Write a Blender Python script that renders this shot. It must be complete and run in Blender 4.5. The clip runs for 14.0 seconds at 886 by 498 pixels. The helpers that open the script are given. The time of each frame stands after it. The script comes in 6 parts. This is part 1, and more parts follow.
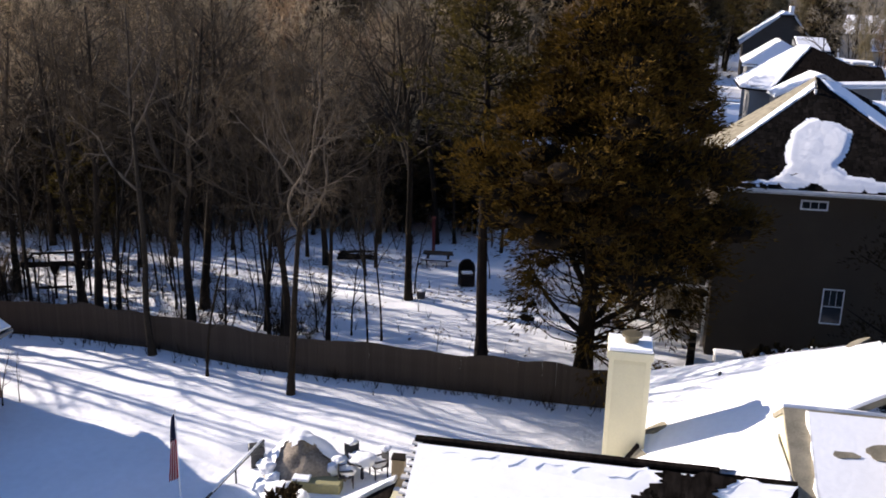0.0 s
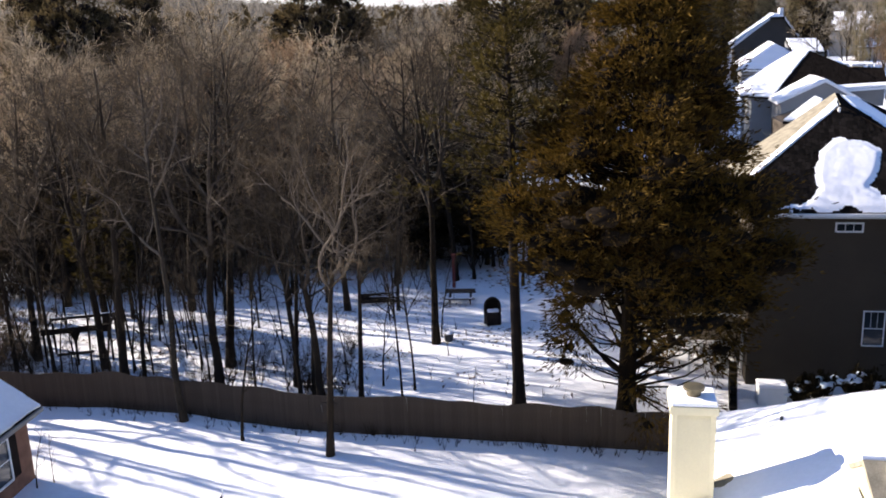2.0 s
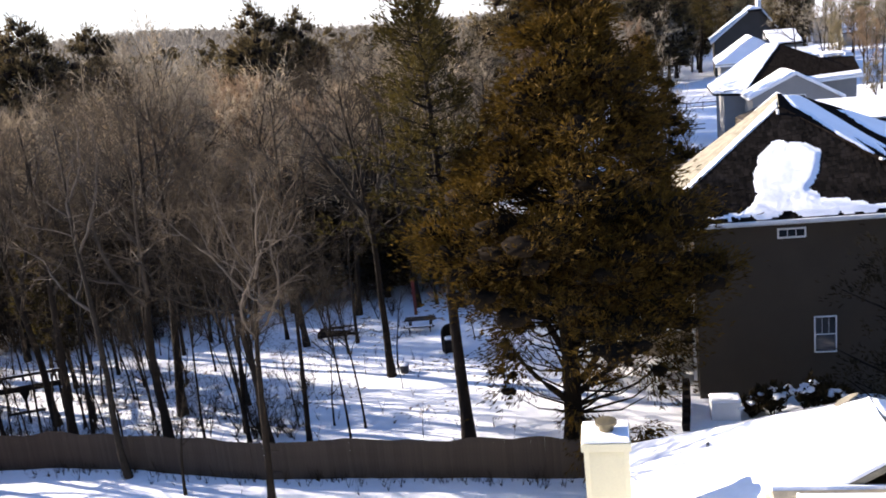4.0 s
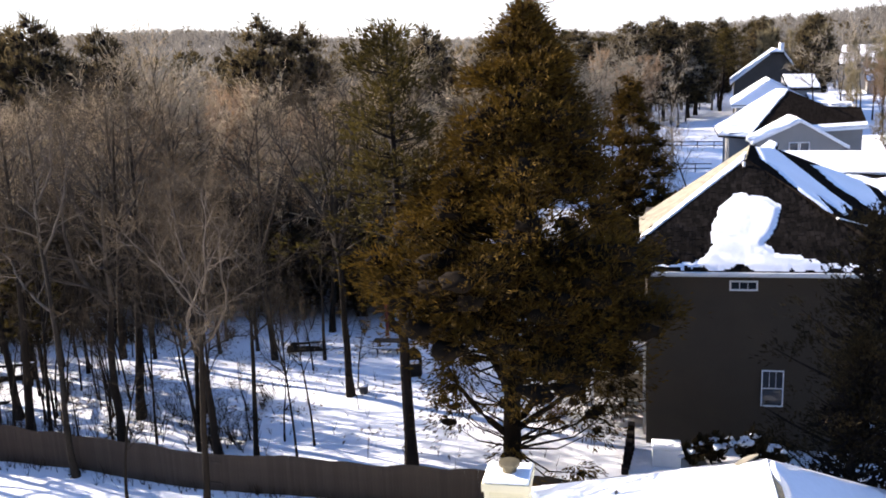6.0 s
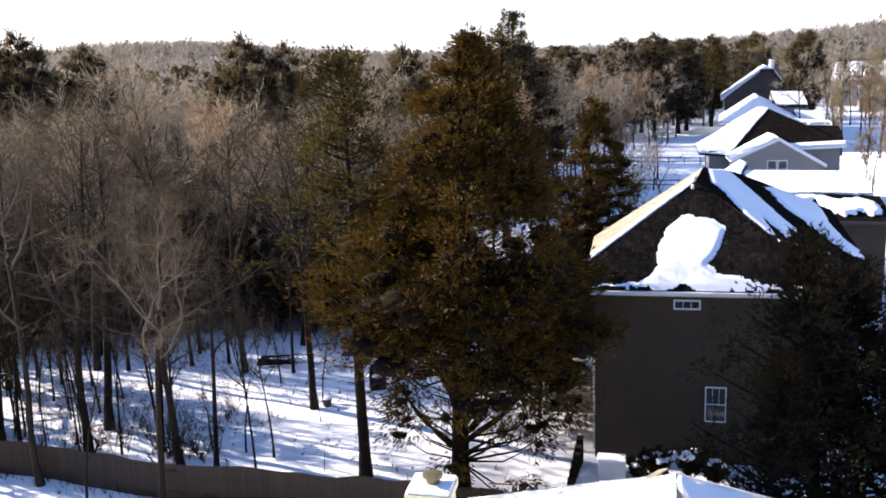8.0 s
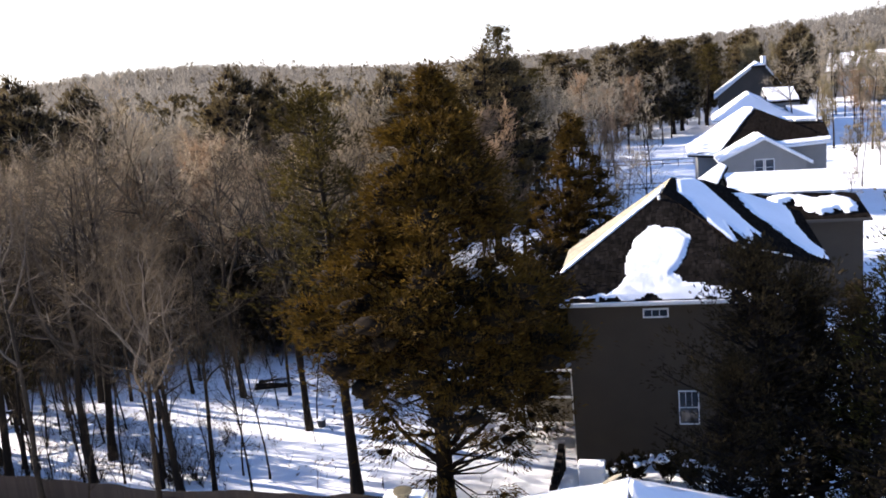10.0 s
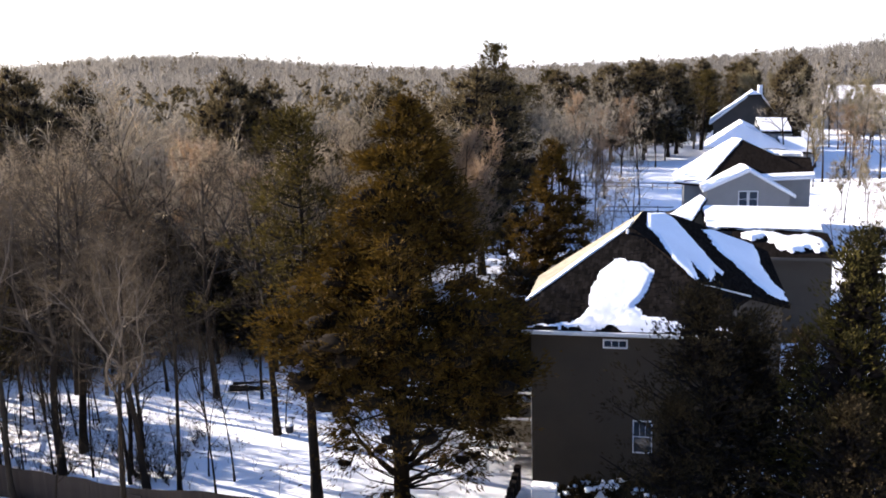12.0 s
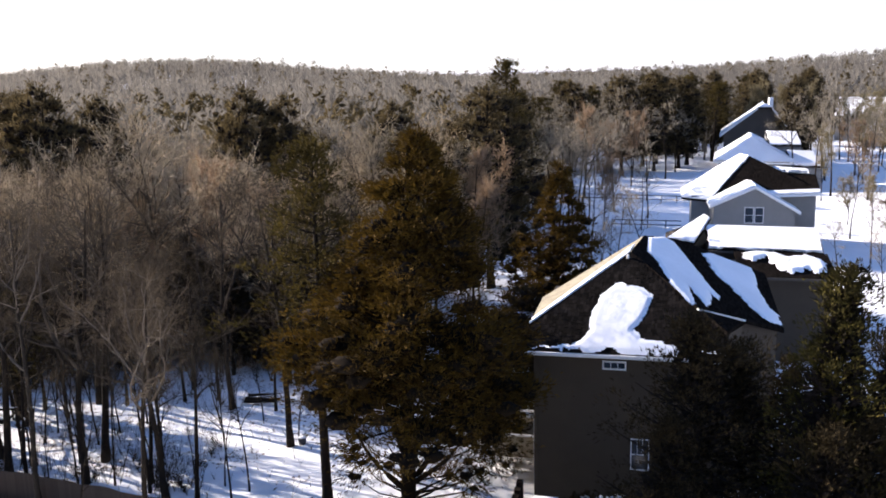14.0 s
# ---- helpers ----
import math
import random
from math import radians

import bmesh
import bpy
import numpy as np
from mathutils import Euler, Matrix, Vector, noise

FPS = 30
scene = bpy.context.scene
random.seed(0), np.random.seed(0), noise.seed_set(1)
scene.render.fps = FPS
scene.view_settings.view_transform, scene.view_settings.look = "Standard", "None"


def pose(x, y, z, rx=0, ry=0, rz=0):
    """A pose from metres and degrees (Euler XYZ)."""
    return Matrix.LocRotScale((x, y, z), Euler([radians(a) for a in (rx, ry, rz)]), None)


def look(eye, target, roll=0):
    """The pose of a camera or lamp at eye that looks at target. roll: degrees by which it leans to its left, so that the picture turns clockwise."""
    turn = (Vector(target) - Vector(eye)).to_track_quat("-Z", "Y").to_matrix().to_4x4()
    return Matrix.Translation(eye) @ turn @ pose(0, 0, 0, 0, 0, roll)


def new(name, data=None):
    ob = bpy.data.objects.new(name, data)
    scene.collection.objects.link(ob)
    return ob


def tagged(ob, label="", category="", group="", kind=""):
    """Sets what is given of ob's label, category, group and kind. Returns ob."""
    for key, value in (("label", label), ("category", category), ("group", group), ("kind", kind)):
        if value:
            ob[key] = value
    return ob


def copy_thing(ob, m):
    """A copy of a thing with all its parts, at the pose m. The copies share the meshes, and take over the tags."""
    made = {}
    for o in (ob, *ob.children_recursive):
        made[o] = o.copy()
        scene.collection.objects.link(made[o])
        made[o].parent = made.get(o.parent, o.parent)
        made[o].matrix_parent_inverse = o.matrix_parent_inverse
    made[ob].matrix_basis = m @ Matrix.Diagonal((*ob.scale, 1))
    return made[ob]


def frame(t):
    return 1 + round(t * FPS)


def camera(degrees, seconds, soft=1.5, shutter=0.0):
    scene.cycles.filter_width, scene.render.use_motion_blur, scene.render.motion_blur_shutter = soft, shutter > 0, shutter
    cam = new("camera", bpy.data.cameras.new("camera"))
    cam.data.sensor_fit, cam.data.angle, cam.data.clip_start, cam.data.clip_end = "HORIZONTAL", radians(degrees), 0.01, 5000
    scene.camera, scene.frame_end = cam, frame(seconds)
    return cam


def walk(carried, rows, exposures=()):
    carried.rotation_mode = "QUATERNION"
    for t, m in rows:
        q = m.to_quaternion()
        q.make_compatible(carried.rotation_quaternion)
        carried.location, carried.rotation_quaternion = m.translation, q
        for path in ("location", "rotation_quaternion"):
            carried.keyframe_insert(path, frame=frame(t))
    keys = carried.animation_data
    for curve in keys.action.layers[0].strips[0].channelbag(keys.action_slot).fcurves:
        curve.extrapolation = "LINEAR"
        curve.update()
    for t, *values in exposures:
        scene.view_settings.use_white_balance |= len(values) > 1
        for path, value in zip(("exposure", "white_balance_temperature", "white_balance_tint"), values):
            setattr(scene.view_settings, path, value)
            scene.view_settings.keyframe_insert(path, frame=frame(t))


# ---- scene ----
cam = camera(51.7, 14.0, soft=1.8)
SKY, SUN, STOPS, KELVIN, TINT = 0.04, 5.0, 1.88, 6300.0, 16.5
PATH = [
    (0, (0.921, -0.539, 16.217), (0.899, 1.385, 15.67), 1.3),
    (0.5, (0.398, 0.013, 16.605), (0.379, 1.942, 16.079), 1.4),
    (0.9, (-0.393, 0.037, 16.892), (-0.438, 1.966, 16.365), -3.6),
    (1, (-0.407, -0.034, 17.009), (-0.476, 1.893, 16.478), -5.7),
    (1.2, (-0.418, 0.402, 16.955), (-0.523, 2.332, 16.438), -12.8),
    (1.5, (-0.065, 0.797, 17.129), (-0.08, 2.729, 16.614), -0.4),
    (2, (-0.503, 0.574, 17.298), (-0.519, 2.507, 16.785), -2.2),
    (2.3, (-0.546, 0.846, 17.477), (-0.618, 2.78, 16.975), -13.4),
    (2.5, (-0.048, 0.972, 17.37), (-0.152, 2.906, 16.869), -14.6),
    (2.7, (0.079, 1.025, 17.328), (-0.036, 2.959, 16.829), -15.2),
    (2.9, (0.856, 1.51, 17.586), (0.779, 3.439, 17.063), -6.1),
    (3, (1.066, 1.369, 17.482), (0.999, 3.305, 16.983), -3.8),
    (3.5, (1.84, 1.334, 17.496), (1.807, 3.274, 17.01), -2.1),
    (4, (2.709, 1.539, 17.717), (2.676, 3.478, 17.231), -6.4),
    (4.2, (2.955, 1.376, 17.799), (2.938, 3.317, 17.315), -2.9),
    (6.3, (5.863, 0.941, 18.202), (5.78, 2.89, 17.764), -2.6),
    (6.5, (6.094, 0.733, 18.164), (6.005, 2.684, 17.734), -2.6),
    (7, (6.733, 0.453, 18.318), (6.641, 2.405, 17.896), -2.0),
    (7.5, (7.378, 0.411, 18.468), (7.299, 2.363, 18.043), -1.8),
    (8, (7.686, -0.099, 18.711), (7.608, 1.854, 18.287), -2.1),
    (8.2, (7.789, -0.07, 18.669), (7.71, 1.884, 18.248), -2.4),
    (9.7, (9.15, -1.32, 19.44), (9.054, 0.637, 19.03), -3.2),
    (10.3, (9.648, -1.821, 19.776), (9.545, 0.137, 19.38), -7.1),
    (10.5, (9.705, -1.614, 20.002), (9.628, 0.344, 19.602), -3.2),
    (11, (10.109, -2.163, 20.19), (10.041, -0.204, 19.795), -1.5),
    (11.5, (10.402, -2.519, 20.396), (10.302, -0.562, 19.998), -1.9),
    (12, (10.662, -2.851, 20.603), (10.572, -0.893, 20.208), -1.7),
    (12.5, (10.772, -3.303, 20.936), (10.658, -1.343, 20.553), -1.6),
    (13, (10.866, -3.662, 21.303), (10.762, -1.701, 20.924), -1.3),
    (13.5, (11.017, -4.153, 21.667), (10.908, -2.192, 21.289), -1.4),
    (14, (11.012, -4.691, 22.009), (10.895, -2.732, 21.622), -1.3),
]
walk(cam, [(t, look(eye, target, roll)) for t, eye, target, roll in PATH], [(t, STOPS + d, KELVIN, TINT) for t, d in ((0.0, -0.88), (1.0, -0.58), (2.0, -0.38), (3.0, -0.22), (4.2, -0.08), (6.3, 0.0), (11.0, 0.0), (12.5, 0.0), (14.0, -0.26))])

# ---- world, sun ----
SUN_TO = Vector((-0.839, 0.409, 0.37)).normalized()
world = bpy.data.worlds.new("sky")
scene.world = world
world.use_nodes = True
wn = world.node_tree.nodes
sky = wn.new("ShaderNodeTexSky")
sky.sky_type = 'NISHITA'
sky.sun_disc = False
sky.sun_elevation = math.asin(SUN_TO.z)
sky.sun_rotation = math.atan2(SUN_TO.x, SUN_TO.y)
sky.dust_density = 0.2
sky.ozone_density = 1.5
wn["Background"].inputs["Strength"].default_value = SKY
haze = wn.new("ShaderNodeMix")
haze.data_type, haze.blend_type = 'RGBA', 'ADD'
haze.inputs[0].default_value = 0.5
coord, part_z, height_map, glow = (wn.new("ShaderNode" + k) for k in ("TexCoord", "SeparateXYZ", "MapRange", "Mix"))
glow.data_type = 'RGBA'
height_map.interpolation_type = 'SMOOTHSTEP'
height_map.inputs["From Min"].default_value, height_map.inputs["From Max"].default_value = 0.0, 0.28
glow.inputs[7].default_value = (1.0, 1.9, 4.2, 1.0)
side, side_map, lit_glow = (wn.new("ShaderNode" + k) for k in ("VectorMath", "MapRange", "Mix"))
side.operation = 'DOT_PRODUCT'
side.inputs[1].default_value = (SUN_TO.x, SUN_TO.y, 0.0)
side_map.interpolation_type = 'SMOOTHSTEP'
side_map.inputs["From Min"].default_value, side_map.inputs["From Max"].default_value = -1.0, -0.1
lit_glow.data_type = 'RGBA'
lit_glow.inputs[6].default_value = (1.9, 2.3, 3.1, 1.0)
lit_glow.inputs[7].default_value = (6.5, 6.8, 7.6, 1.0)
world.node_tree.links.new(coord.outputs["Generated"], part_z.inputs[0])
world.node_tree.links.new(coord.outputs["Generated"], side.inputs[0])
world.node_tree.links.new(side.outputs["Value"], side_map.inputs["Value"])
world.node_tree.links.new(side_map.outputs[0], lit_glow.inputs[0])
world.node_tree.links.new(lit_glow.outputs[2], glow.inputs[6])
world.node_tree.links.new(part_z.outputs[2], height_map.inputs["Value"])
world.node_tree.links.new(height_map.outputs[0], glow.inputs[0])
world.node_tree.links.new(glow.outputs[2], haze.inputs[6])
world.node_tree.links.new(sky.outputs[0], haze.inputs[7])
world.node_tree.links.new(haze.outputs[2], wn["Background"].inputs["Color"])
sun_data = bpy.data.lights.new("sun", "SUN")
sun_data.energy, sun_data.angle, sun_data.color = SUN, radians(0.5), (1.0, 0.90, 0.76)
sun_ob = new("sun", sun_data)
sun_ob.rotation_euler = SUN_TO.to_track_quat("Z", "Y").to_euler()

# ---- materials ----


def material(name, base, rough=0.8, vary=0.25, scale=3.0, fine=30.0, bump=0.2, dist=0.02, tint=None, obj_vary=0.0, stretch=(1, 1, 1), spec=0.3, island=0.0, metal=0.0, sheer=0.0):
    """A surface with colour variation at two scales and fine relief."""
    m = bpy.data.materials.new(name)
    m.use_nodes = True
    nt = m.node_tree
    n, l = nt.nodes, nt.links
    b = n["Principled BSDF"]
    b.inputs["Roughness"].default_value = rough
    b.inputs["Specular IOR Level"].default_value = spec
    b.inputs["Metallic"].default_value = metal
    tc = n.new("ShaderNodeTexCoord")
    mp = n.new("ShaderNodeMapping")
    mp.inputs["Scale"].default_value = stretch
    l.new(tc.outputs["Object"], mp.inputs["Vector"])
    n1, n2 = n.new("ShaderNodeTexNoise"), n.new("ShaderNodeTexNoise")
    n1.inputs["Scale"].default_value, n1.inputs["Detail"].default_value = scale, 5
    n2.inputs["Scale"].default_value, n2.inputs["Detail"].default_value = fine, 4
    l.new(mp.outputs[0], n1.inputs["Vector"])
    l.new(mp.outputs[0], n2.inputs["Vector"])
    add = n.new("ShaderNodeMath")
    add.operation = 'MULTIPLY_ADD'
    add.inputs[1].default_value = 0.6
    l.new(n1.outputs["Fac"], add.inputs[0])
    half = n.new("ShaderNodeMath")
    half.operation = 'MULTIPLY'
    half.inputs[1].default_value = 0.4
    l.new(n2.outputs["Fac"], half.inputs[0])
    l.new(half.outputs[0], add.inputs[2])
    ramp = n.new("ShaderNodeValToRGB")
    dark = [c * (1 - vary) for c in base]
    light = [min(1, c * (1 + vary)) for c in (tint or base)]
    ramp.color_ramp.elements[0].position, ramp.color_ramp.elements[1].position = 0.35, 0.65
    ramp.color_ramp.elements[0].color, ramp.color_ramp.elements[1].color = (*dark, 1), (*light, 1)
    l.new(add.outputs[0], ramp.inputs["Fac"])
    colour = ramp.outputs["Color"]
    for amount, node, socket in ((obj_vary, "ShaderNodeObjectInfo", "Random"), (island, "ShaderNodeNewGeometry", "Random Per Island")):
        if amount:
            info = n.new(node)
            mr = n.new("ShaderNodeMapRange")
            mr.inputs["To Min"].default_value, mr.inputs["To Max"].default_value = 1 - amount, 1 + amount
            l.new(info.outputs[socket], mr.inputs["Value"])
            hsv = n.new("ShaderNodeHueSaturation")
            l.new(colour, hsv.inputs["Color"])
            l.new(mr.outputs[0], hsv.inputs["Value"])
            colour = hsv.outputs["Color"]
    l.new(colour, b.inputs["Base Color"])
    if bump:
        bp = n.new("ShaderNodeBump")
        bp.inputs["Strength"].default_value, bp.inputs["Distance"].default_value = bump, dist
        l.new(add.outputs[0], bp.inputs["Height"])
        l.new(bp.outputs[0], b.inputs["Normal"])
    if sheer:
        # light that passes through thin leaves and twigs
        through_leaf, blend = n.new("ShaderNodeBsdfTranslucent"), n.new("ShaderNodeMixShader")
        l.new(colour, through_leaf.inputs["Color"])
        blend.inputs[0].default_value = sheer
        l.new(b.outputs[0], blend.inputs[1])
        l.new(through_leaf.outputs[0], blend.inputs[2])
        l.new(blend.outputs[0], n["Material Output"].inputs["Surface"])
    return m


SNOW = material("snow", (0.90, 0.905, 0.92), 0.7, 0.05, 0.4, 6.0, 0.35, 0.05, spec=0.2)
GROUND = material("snowy_ground", (0.90, 0.905, 0.92), 0.75, 0.05, 0.25, 3.0, 0.7, 0.14, spec=0.2)
BARK = material("bark", (0.0216, 0.016, 0.0112), 0.95, 0.35, 2.0, 14.0, 0.6, 0.03, obj_vary=0.3, stretch=(1, 1, 0.3), spec=0.1)
# bark paled to make the lawn trees' limbs look sunlit
LIT_PALE_BARK = material("lit_pale_bark", (0.112, 0.09, 0.068), 0.9, 0.3, 1.5, 12.0, 0.5, 0.03, stretch=(1, 1, 0.4), spec=0.1)
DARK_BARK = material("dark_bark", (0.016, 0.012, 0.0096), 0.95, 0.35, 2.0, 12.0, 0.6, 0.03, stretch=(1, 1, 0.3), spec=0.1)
GREY_BARK = material("grey_bark", (0.052, 0.041, 0.030), 0.9, 0.45, 1.5, 12.0, 0.5, 0.03, obj_vary=0.5, stretch=(1, 1, 0.4), spec=0.1)
# trunk bark, and the dark hulls that paint shade inside cedar clumps
CEDAR_BARK_AND_SHADE = material("cedar_bark_and_shade", (0.012, 0.0085, 0.0055), 0.95, 0.35, 2.0, 12.0, 0.6, 0.03, stretch=(1, 1, 0.3), spec=0.05)
# bark darkened for the shade on the lawn tree's trunk
SHADE_BROWN_BARK = material("shade_brown_bark", (0.022, 0.0165, 0.0115), 0.95, 0.35, 2.0, 14.0, 0.6, 0.03, stretch=(1, 1, 0.3), spec=0.1)
EVERGREEN = material("evergreen_foliage", (0.034, 0.027, 0.014), 0.9, 0.4, 0.4, 3.0, 0, tint=(0.105, 0.079, 0.037), island=0.4, spec=0.1, sheer=0.3)
# pale so the farther crown tops look sunlit
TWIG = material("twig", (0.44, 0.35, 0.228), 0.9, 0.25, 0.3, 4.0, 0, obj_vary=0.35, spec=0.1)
# shade put into the colour: darkened twigs for the nearer crowns
SHADE_DARK_TWIG = material("shade_dark_twig", (0.080, 0.0615, 0.041), 0.9, 0.3, 0.3, 4.0, 0, obj_vary=0.35, spec=0.1, sheer=0.35)
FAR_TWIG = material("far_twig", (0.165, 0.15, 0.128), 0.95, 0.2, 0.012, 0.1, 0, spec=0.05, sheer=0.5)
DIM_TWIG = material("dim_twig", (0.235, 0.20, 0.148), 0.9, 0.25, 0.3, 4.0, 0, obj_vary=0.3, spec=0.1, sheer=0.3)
TAN_TWIG = material("tan_twig", (0.27, 0.185, 0.115), 0.9, 0.25, 0.4, 4.0, 0, obj_vary=0.2, spec=0.1, sheer=0.3)
OLIVE_TWIG = material("olive_twig", (0.20, 0.165, 0.095), 0.9, 0.25, 0.3, 4.0, 0, obj_vary=0.25, spec=0.1, sheer=0.4)
LITTER = material("leaf_litter", (0.11, 0.074, 0.042), 0.9, 0.3, 0.5, 4.0, 0, island=0.5, spec=0.1)
# rusty foliage; near-black to gold noise also paints shaded and lit clumps
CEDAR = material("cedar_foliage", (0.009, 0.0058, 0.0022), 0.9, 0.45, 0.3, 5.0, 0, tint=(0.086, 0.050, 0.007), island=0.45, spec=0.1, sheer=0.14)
GREEN_CEDAR = material("green_cedar_foliage", (0.012, 0.0088, 0.0046), 0.9, 0.4, 0.5, 3.0, 0, tint=(0.038, 0.027, 0.0115), island=0.4, spec=0.1, sheer=0.15)
YELLOW_CEDAR = material("yellow_cedar_foliage", (0.0056, 0.0056, 0.0024), 0.9, 0.4, 0.5, 3.0, 0, tint=(0.050, 0.040, 0.008), island=0.4, spec=0.1)
PINE = material("pine_foliage", (0.013, 0.0105, 0.004), 0.9, 0.4, 0.5, 4.0, 0, tint=(0.068, 0.050, 0.012), island=0.4, spec=0.1, sheer=0.25)
FENCE_WOOD = material("weathered_fence_wood", (0.056, 0.0432, 0.0328), 0.9, 0.3, 0.5, 14.0, 0.4, 0.01, obj_vary=0.12, stretch=(3, 3, 0.5), spec=0.15)
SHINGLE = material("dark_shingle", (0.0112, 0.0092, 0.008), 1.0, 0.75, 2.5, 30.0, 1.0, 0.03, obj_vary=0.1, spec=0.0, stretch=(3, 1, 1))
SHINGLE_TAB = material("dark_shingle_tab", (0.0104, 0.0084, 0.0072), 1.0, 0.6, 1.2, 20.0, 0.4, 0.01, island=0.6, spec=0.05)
FAR_WALL = material("dim_brown_siding", (0.088, 0.0744, 0.06), 0.8, 0.12, 0.6, 15.0, 0.1, 0.004, spec=0.2)
TAN_SHINGLE = material("tan_shingle", (0.23, 0.205, 0.15), 0.9, 0.35, 2.5, 30.0, 0.6, 0.02, spec=0.2)
CREAM = material("cream_siding", (0.63, 0.58, 0.39), 0.6, 0.06, 1.0, 20.0, 0.1, 0.004, spec=0.3)
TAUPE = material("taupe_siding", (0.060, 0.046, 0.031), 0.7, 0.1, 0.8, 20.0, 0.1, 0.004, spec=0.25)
GREY_SIDING = material("grey_siding", (0.215, 0.213, 0.205), 0.7, 0.08, 0.8, 20.0, 0.1, 0.004, spec=0.3)
WHITE = material("white_paint", (0.78, 0.78, 0.76), 0.5, 0.06, 2.0, 25.0, 0.05, 0.003, spec=0.4)
BRICK = material("brick_wall", (0.20, 0.11, 0.075), 0.9, 0.3, 2.0, 24.0, 0.5, 0.01, spec=0.2)
TAN_PAINT = material("tan_paint", (0.28, 0.22, 0.14), 0.7, 0.1, 1.5, 18.0, 0.1, 0.004)
DARK_METAL = material("dark_metal", (0.03, 0.03, 0.032), 0.5, 0.3, 3.0, 30.0, 0.1, 0.004, spec=0.5)
BLACK = material("blackened_wood", (0.018, 0.014, 0.012), 0.9, 0.3, 3.0, 25.0, 0.3, 0.006, spec=0.15)
RAKE = material("snow_dusted_shingle", (0.6, 0.59, 0.58), 0.9, 0.3, 6.0, 30.0, 0.4, 0.01, spec=0.1, obj_vary=0.3)
GALV = material("weathered_metal", (0.17, 0.145, 0.09), 0.5, 0.25, 4.0, 30.0, 0.2, 0.004, metal=0.6)
GLASS = material("window_glass", (0.02, 0.025, 0.03), 0.08, 0.1, 1.0, 8.0, 0, spec=0.8)
ROCK = material("rock", (0.25, 0.21, 0.165), 0.9, 0.45, 1.5, 12.0, 0.7, 0.04, spec=0.2)
RED = material("red_cloth", (0.42, 0.03, 0.04), 0.9, 0.15, 3, 40, 0.1, 0.003)
NAVY = material("navy_cloth", (0.02, 0.025, 0.06), 0.9, 0.15, 3, 40, 0.1, 0.003)
CLOTH = material("white_cloth", (0.78, 0.75, 0.72), 0.9, 0.1, 3, 40, 0.1, 0.003)
OLIVE_PAINT = material("olive_paint", (0.27, 0.25, 0.13), 0.7, 0.15, 1.5, 18.0, 0.1, 0.004)
RED_WOOD = material("faded_red_paint", (0.16, 0.035, 0.03), 0.8, 0.3, 3.0, 20.0, 0.2, 0.005, stretch=(2, 2, 0.5))
BRUSH = material("dry_brush", (0.032, 0.024, 0.0168), 0.95, 0.35, 0.4, 3.0, 0, obj_vary=0.25, spec=0.1)

# ---- mesh helpers ----


def mesh_of(name, verts, faces, mat, smooth=False):
    me = bpy.data.meshes.new(name)
    me.from_pydata(verts, [], faces)
    for m in mat if isinstance(mat, (list, tuple)) else [mat]:
        me.materials.append(m)
    if smooth:
        me.polygons.foreach_set("use_smooth", [True] * len(me.polygons))
    me.update()
    return me


def lpart(name, vf, mat, parent=None, label="", smooth=False):
    """One mesh object from (verts, faces), under a thing or a part."""
    ob = new(name, mesh_of(name, vf[0], vf[1], mat, smooth))
    ob.parent = parent
    return tagged(ob, label) if label else ob


def part(name, bm, mat, parent=None, label="", bevel=0.0):
    if bevel:
        bmesh.ops.bevel(bm, geom=bm.edges[:], offset=bevel, segments=1, affect='EDGES')
    bmesh.ops.recalc_face_normals(bm, faces=bm.faces[:])
    me = bpy.data.meshes.new(name)
    bm.to_mesh(me)
    bm.free()
    me.materials.append(mat)
    ob = new(name, me)
    ob.parent = parent
    return tagged(ob, label) if label else ob


def empty(name, m=None, label="", category="", group="", kind=""):
    ob = new(name)
    ob.empty_display_size = 0.3
    if m is not None:
        ob.matrix_world = m
    return tagged(ob, label, category, group, kind)


def boxes(*rows):
    """A bmesh of boxes: (x0, x1, y0, y1, z0, z1)."""
    bm = bmesh.new()
    for x0, x1, y0, y1, z0, z1 in rows:
        m = Matrix.Translation(((x0 + x1) / 2, (y0 + y1) / 2, (z0 + z1) / 2)) @ Matrix.Diagonal((x1 - x0, y1 - y0, z1 - z0, 1))
        bmesh.ops.create_cube(bm, size=1, matrix=m)
    return bm


def plate(poly, thick, up=0.0):
    """A closed slab whose top is the polygon raised by up, thick metres deep along z."""
    bm = bmesh.new()
    top = [bm.verts.new((x, y, z + up)) for x, y, z in poly]
    low = [bm.verts.new((x, y, z + up - thick)) for x, y, z in poly]
    bm.faces.new(top)
    bm.faces.new(low[::-1])
    for i in range(len(poly)):
        j = (i + 1) % len(poly)
        bm.faces.new((top[i], low[i], low[j], top[j]))
    return bm


def tube(verts, faces, pts, radii, n=5):
    """Adds a tapered tube along points."""
    base = len(verts)
    last = len(pts) - 1
    for i, p in enumerate(pts):
        d = (pts[min(i + 1, last)] - pts[max(i - 1, 0)]).normalized()
        a = d.orthogonal().normalized()
        b = d.cross(a)
        for k in range(n):
            c, s = math.cos(math.tau * k / n), math.sin(math.tau * k / n)
            verts.append(tuple(p + (a * c + b * s) * radii[i]))
    for i in range(last):
        for k in range(n):
            q = base + i * n
            faces.append((q + k, q + (k + 1) % n, q + n + (k + 1) % n, q + n + k))
    faces.append(tuple(base + last * n + k for k in range(n)))


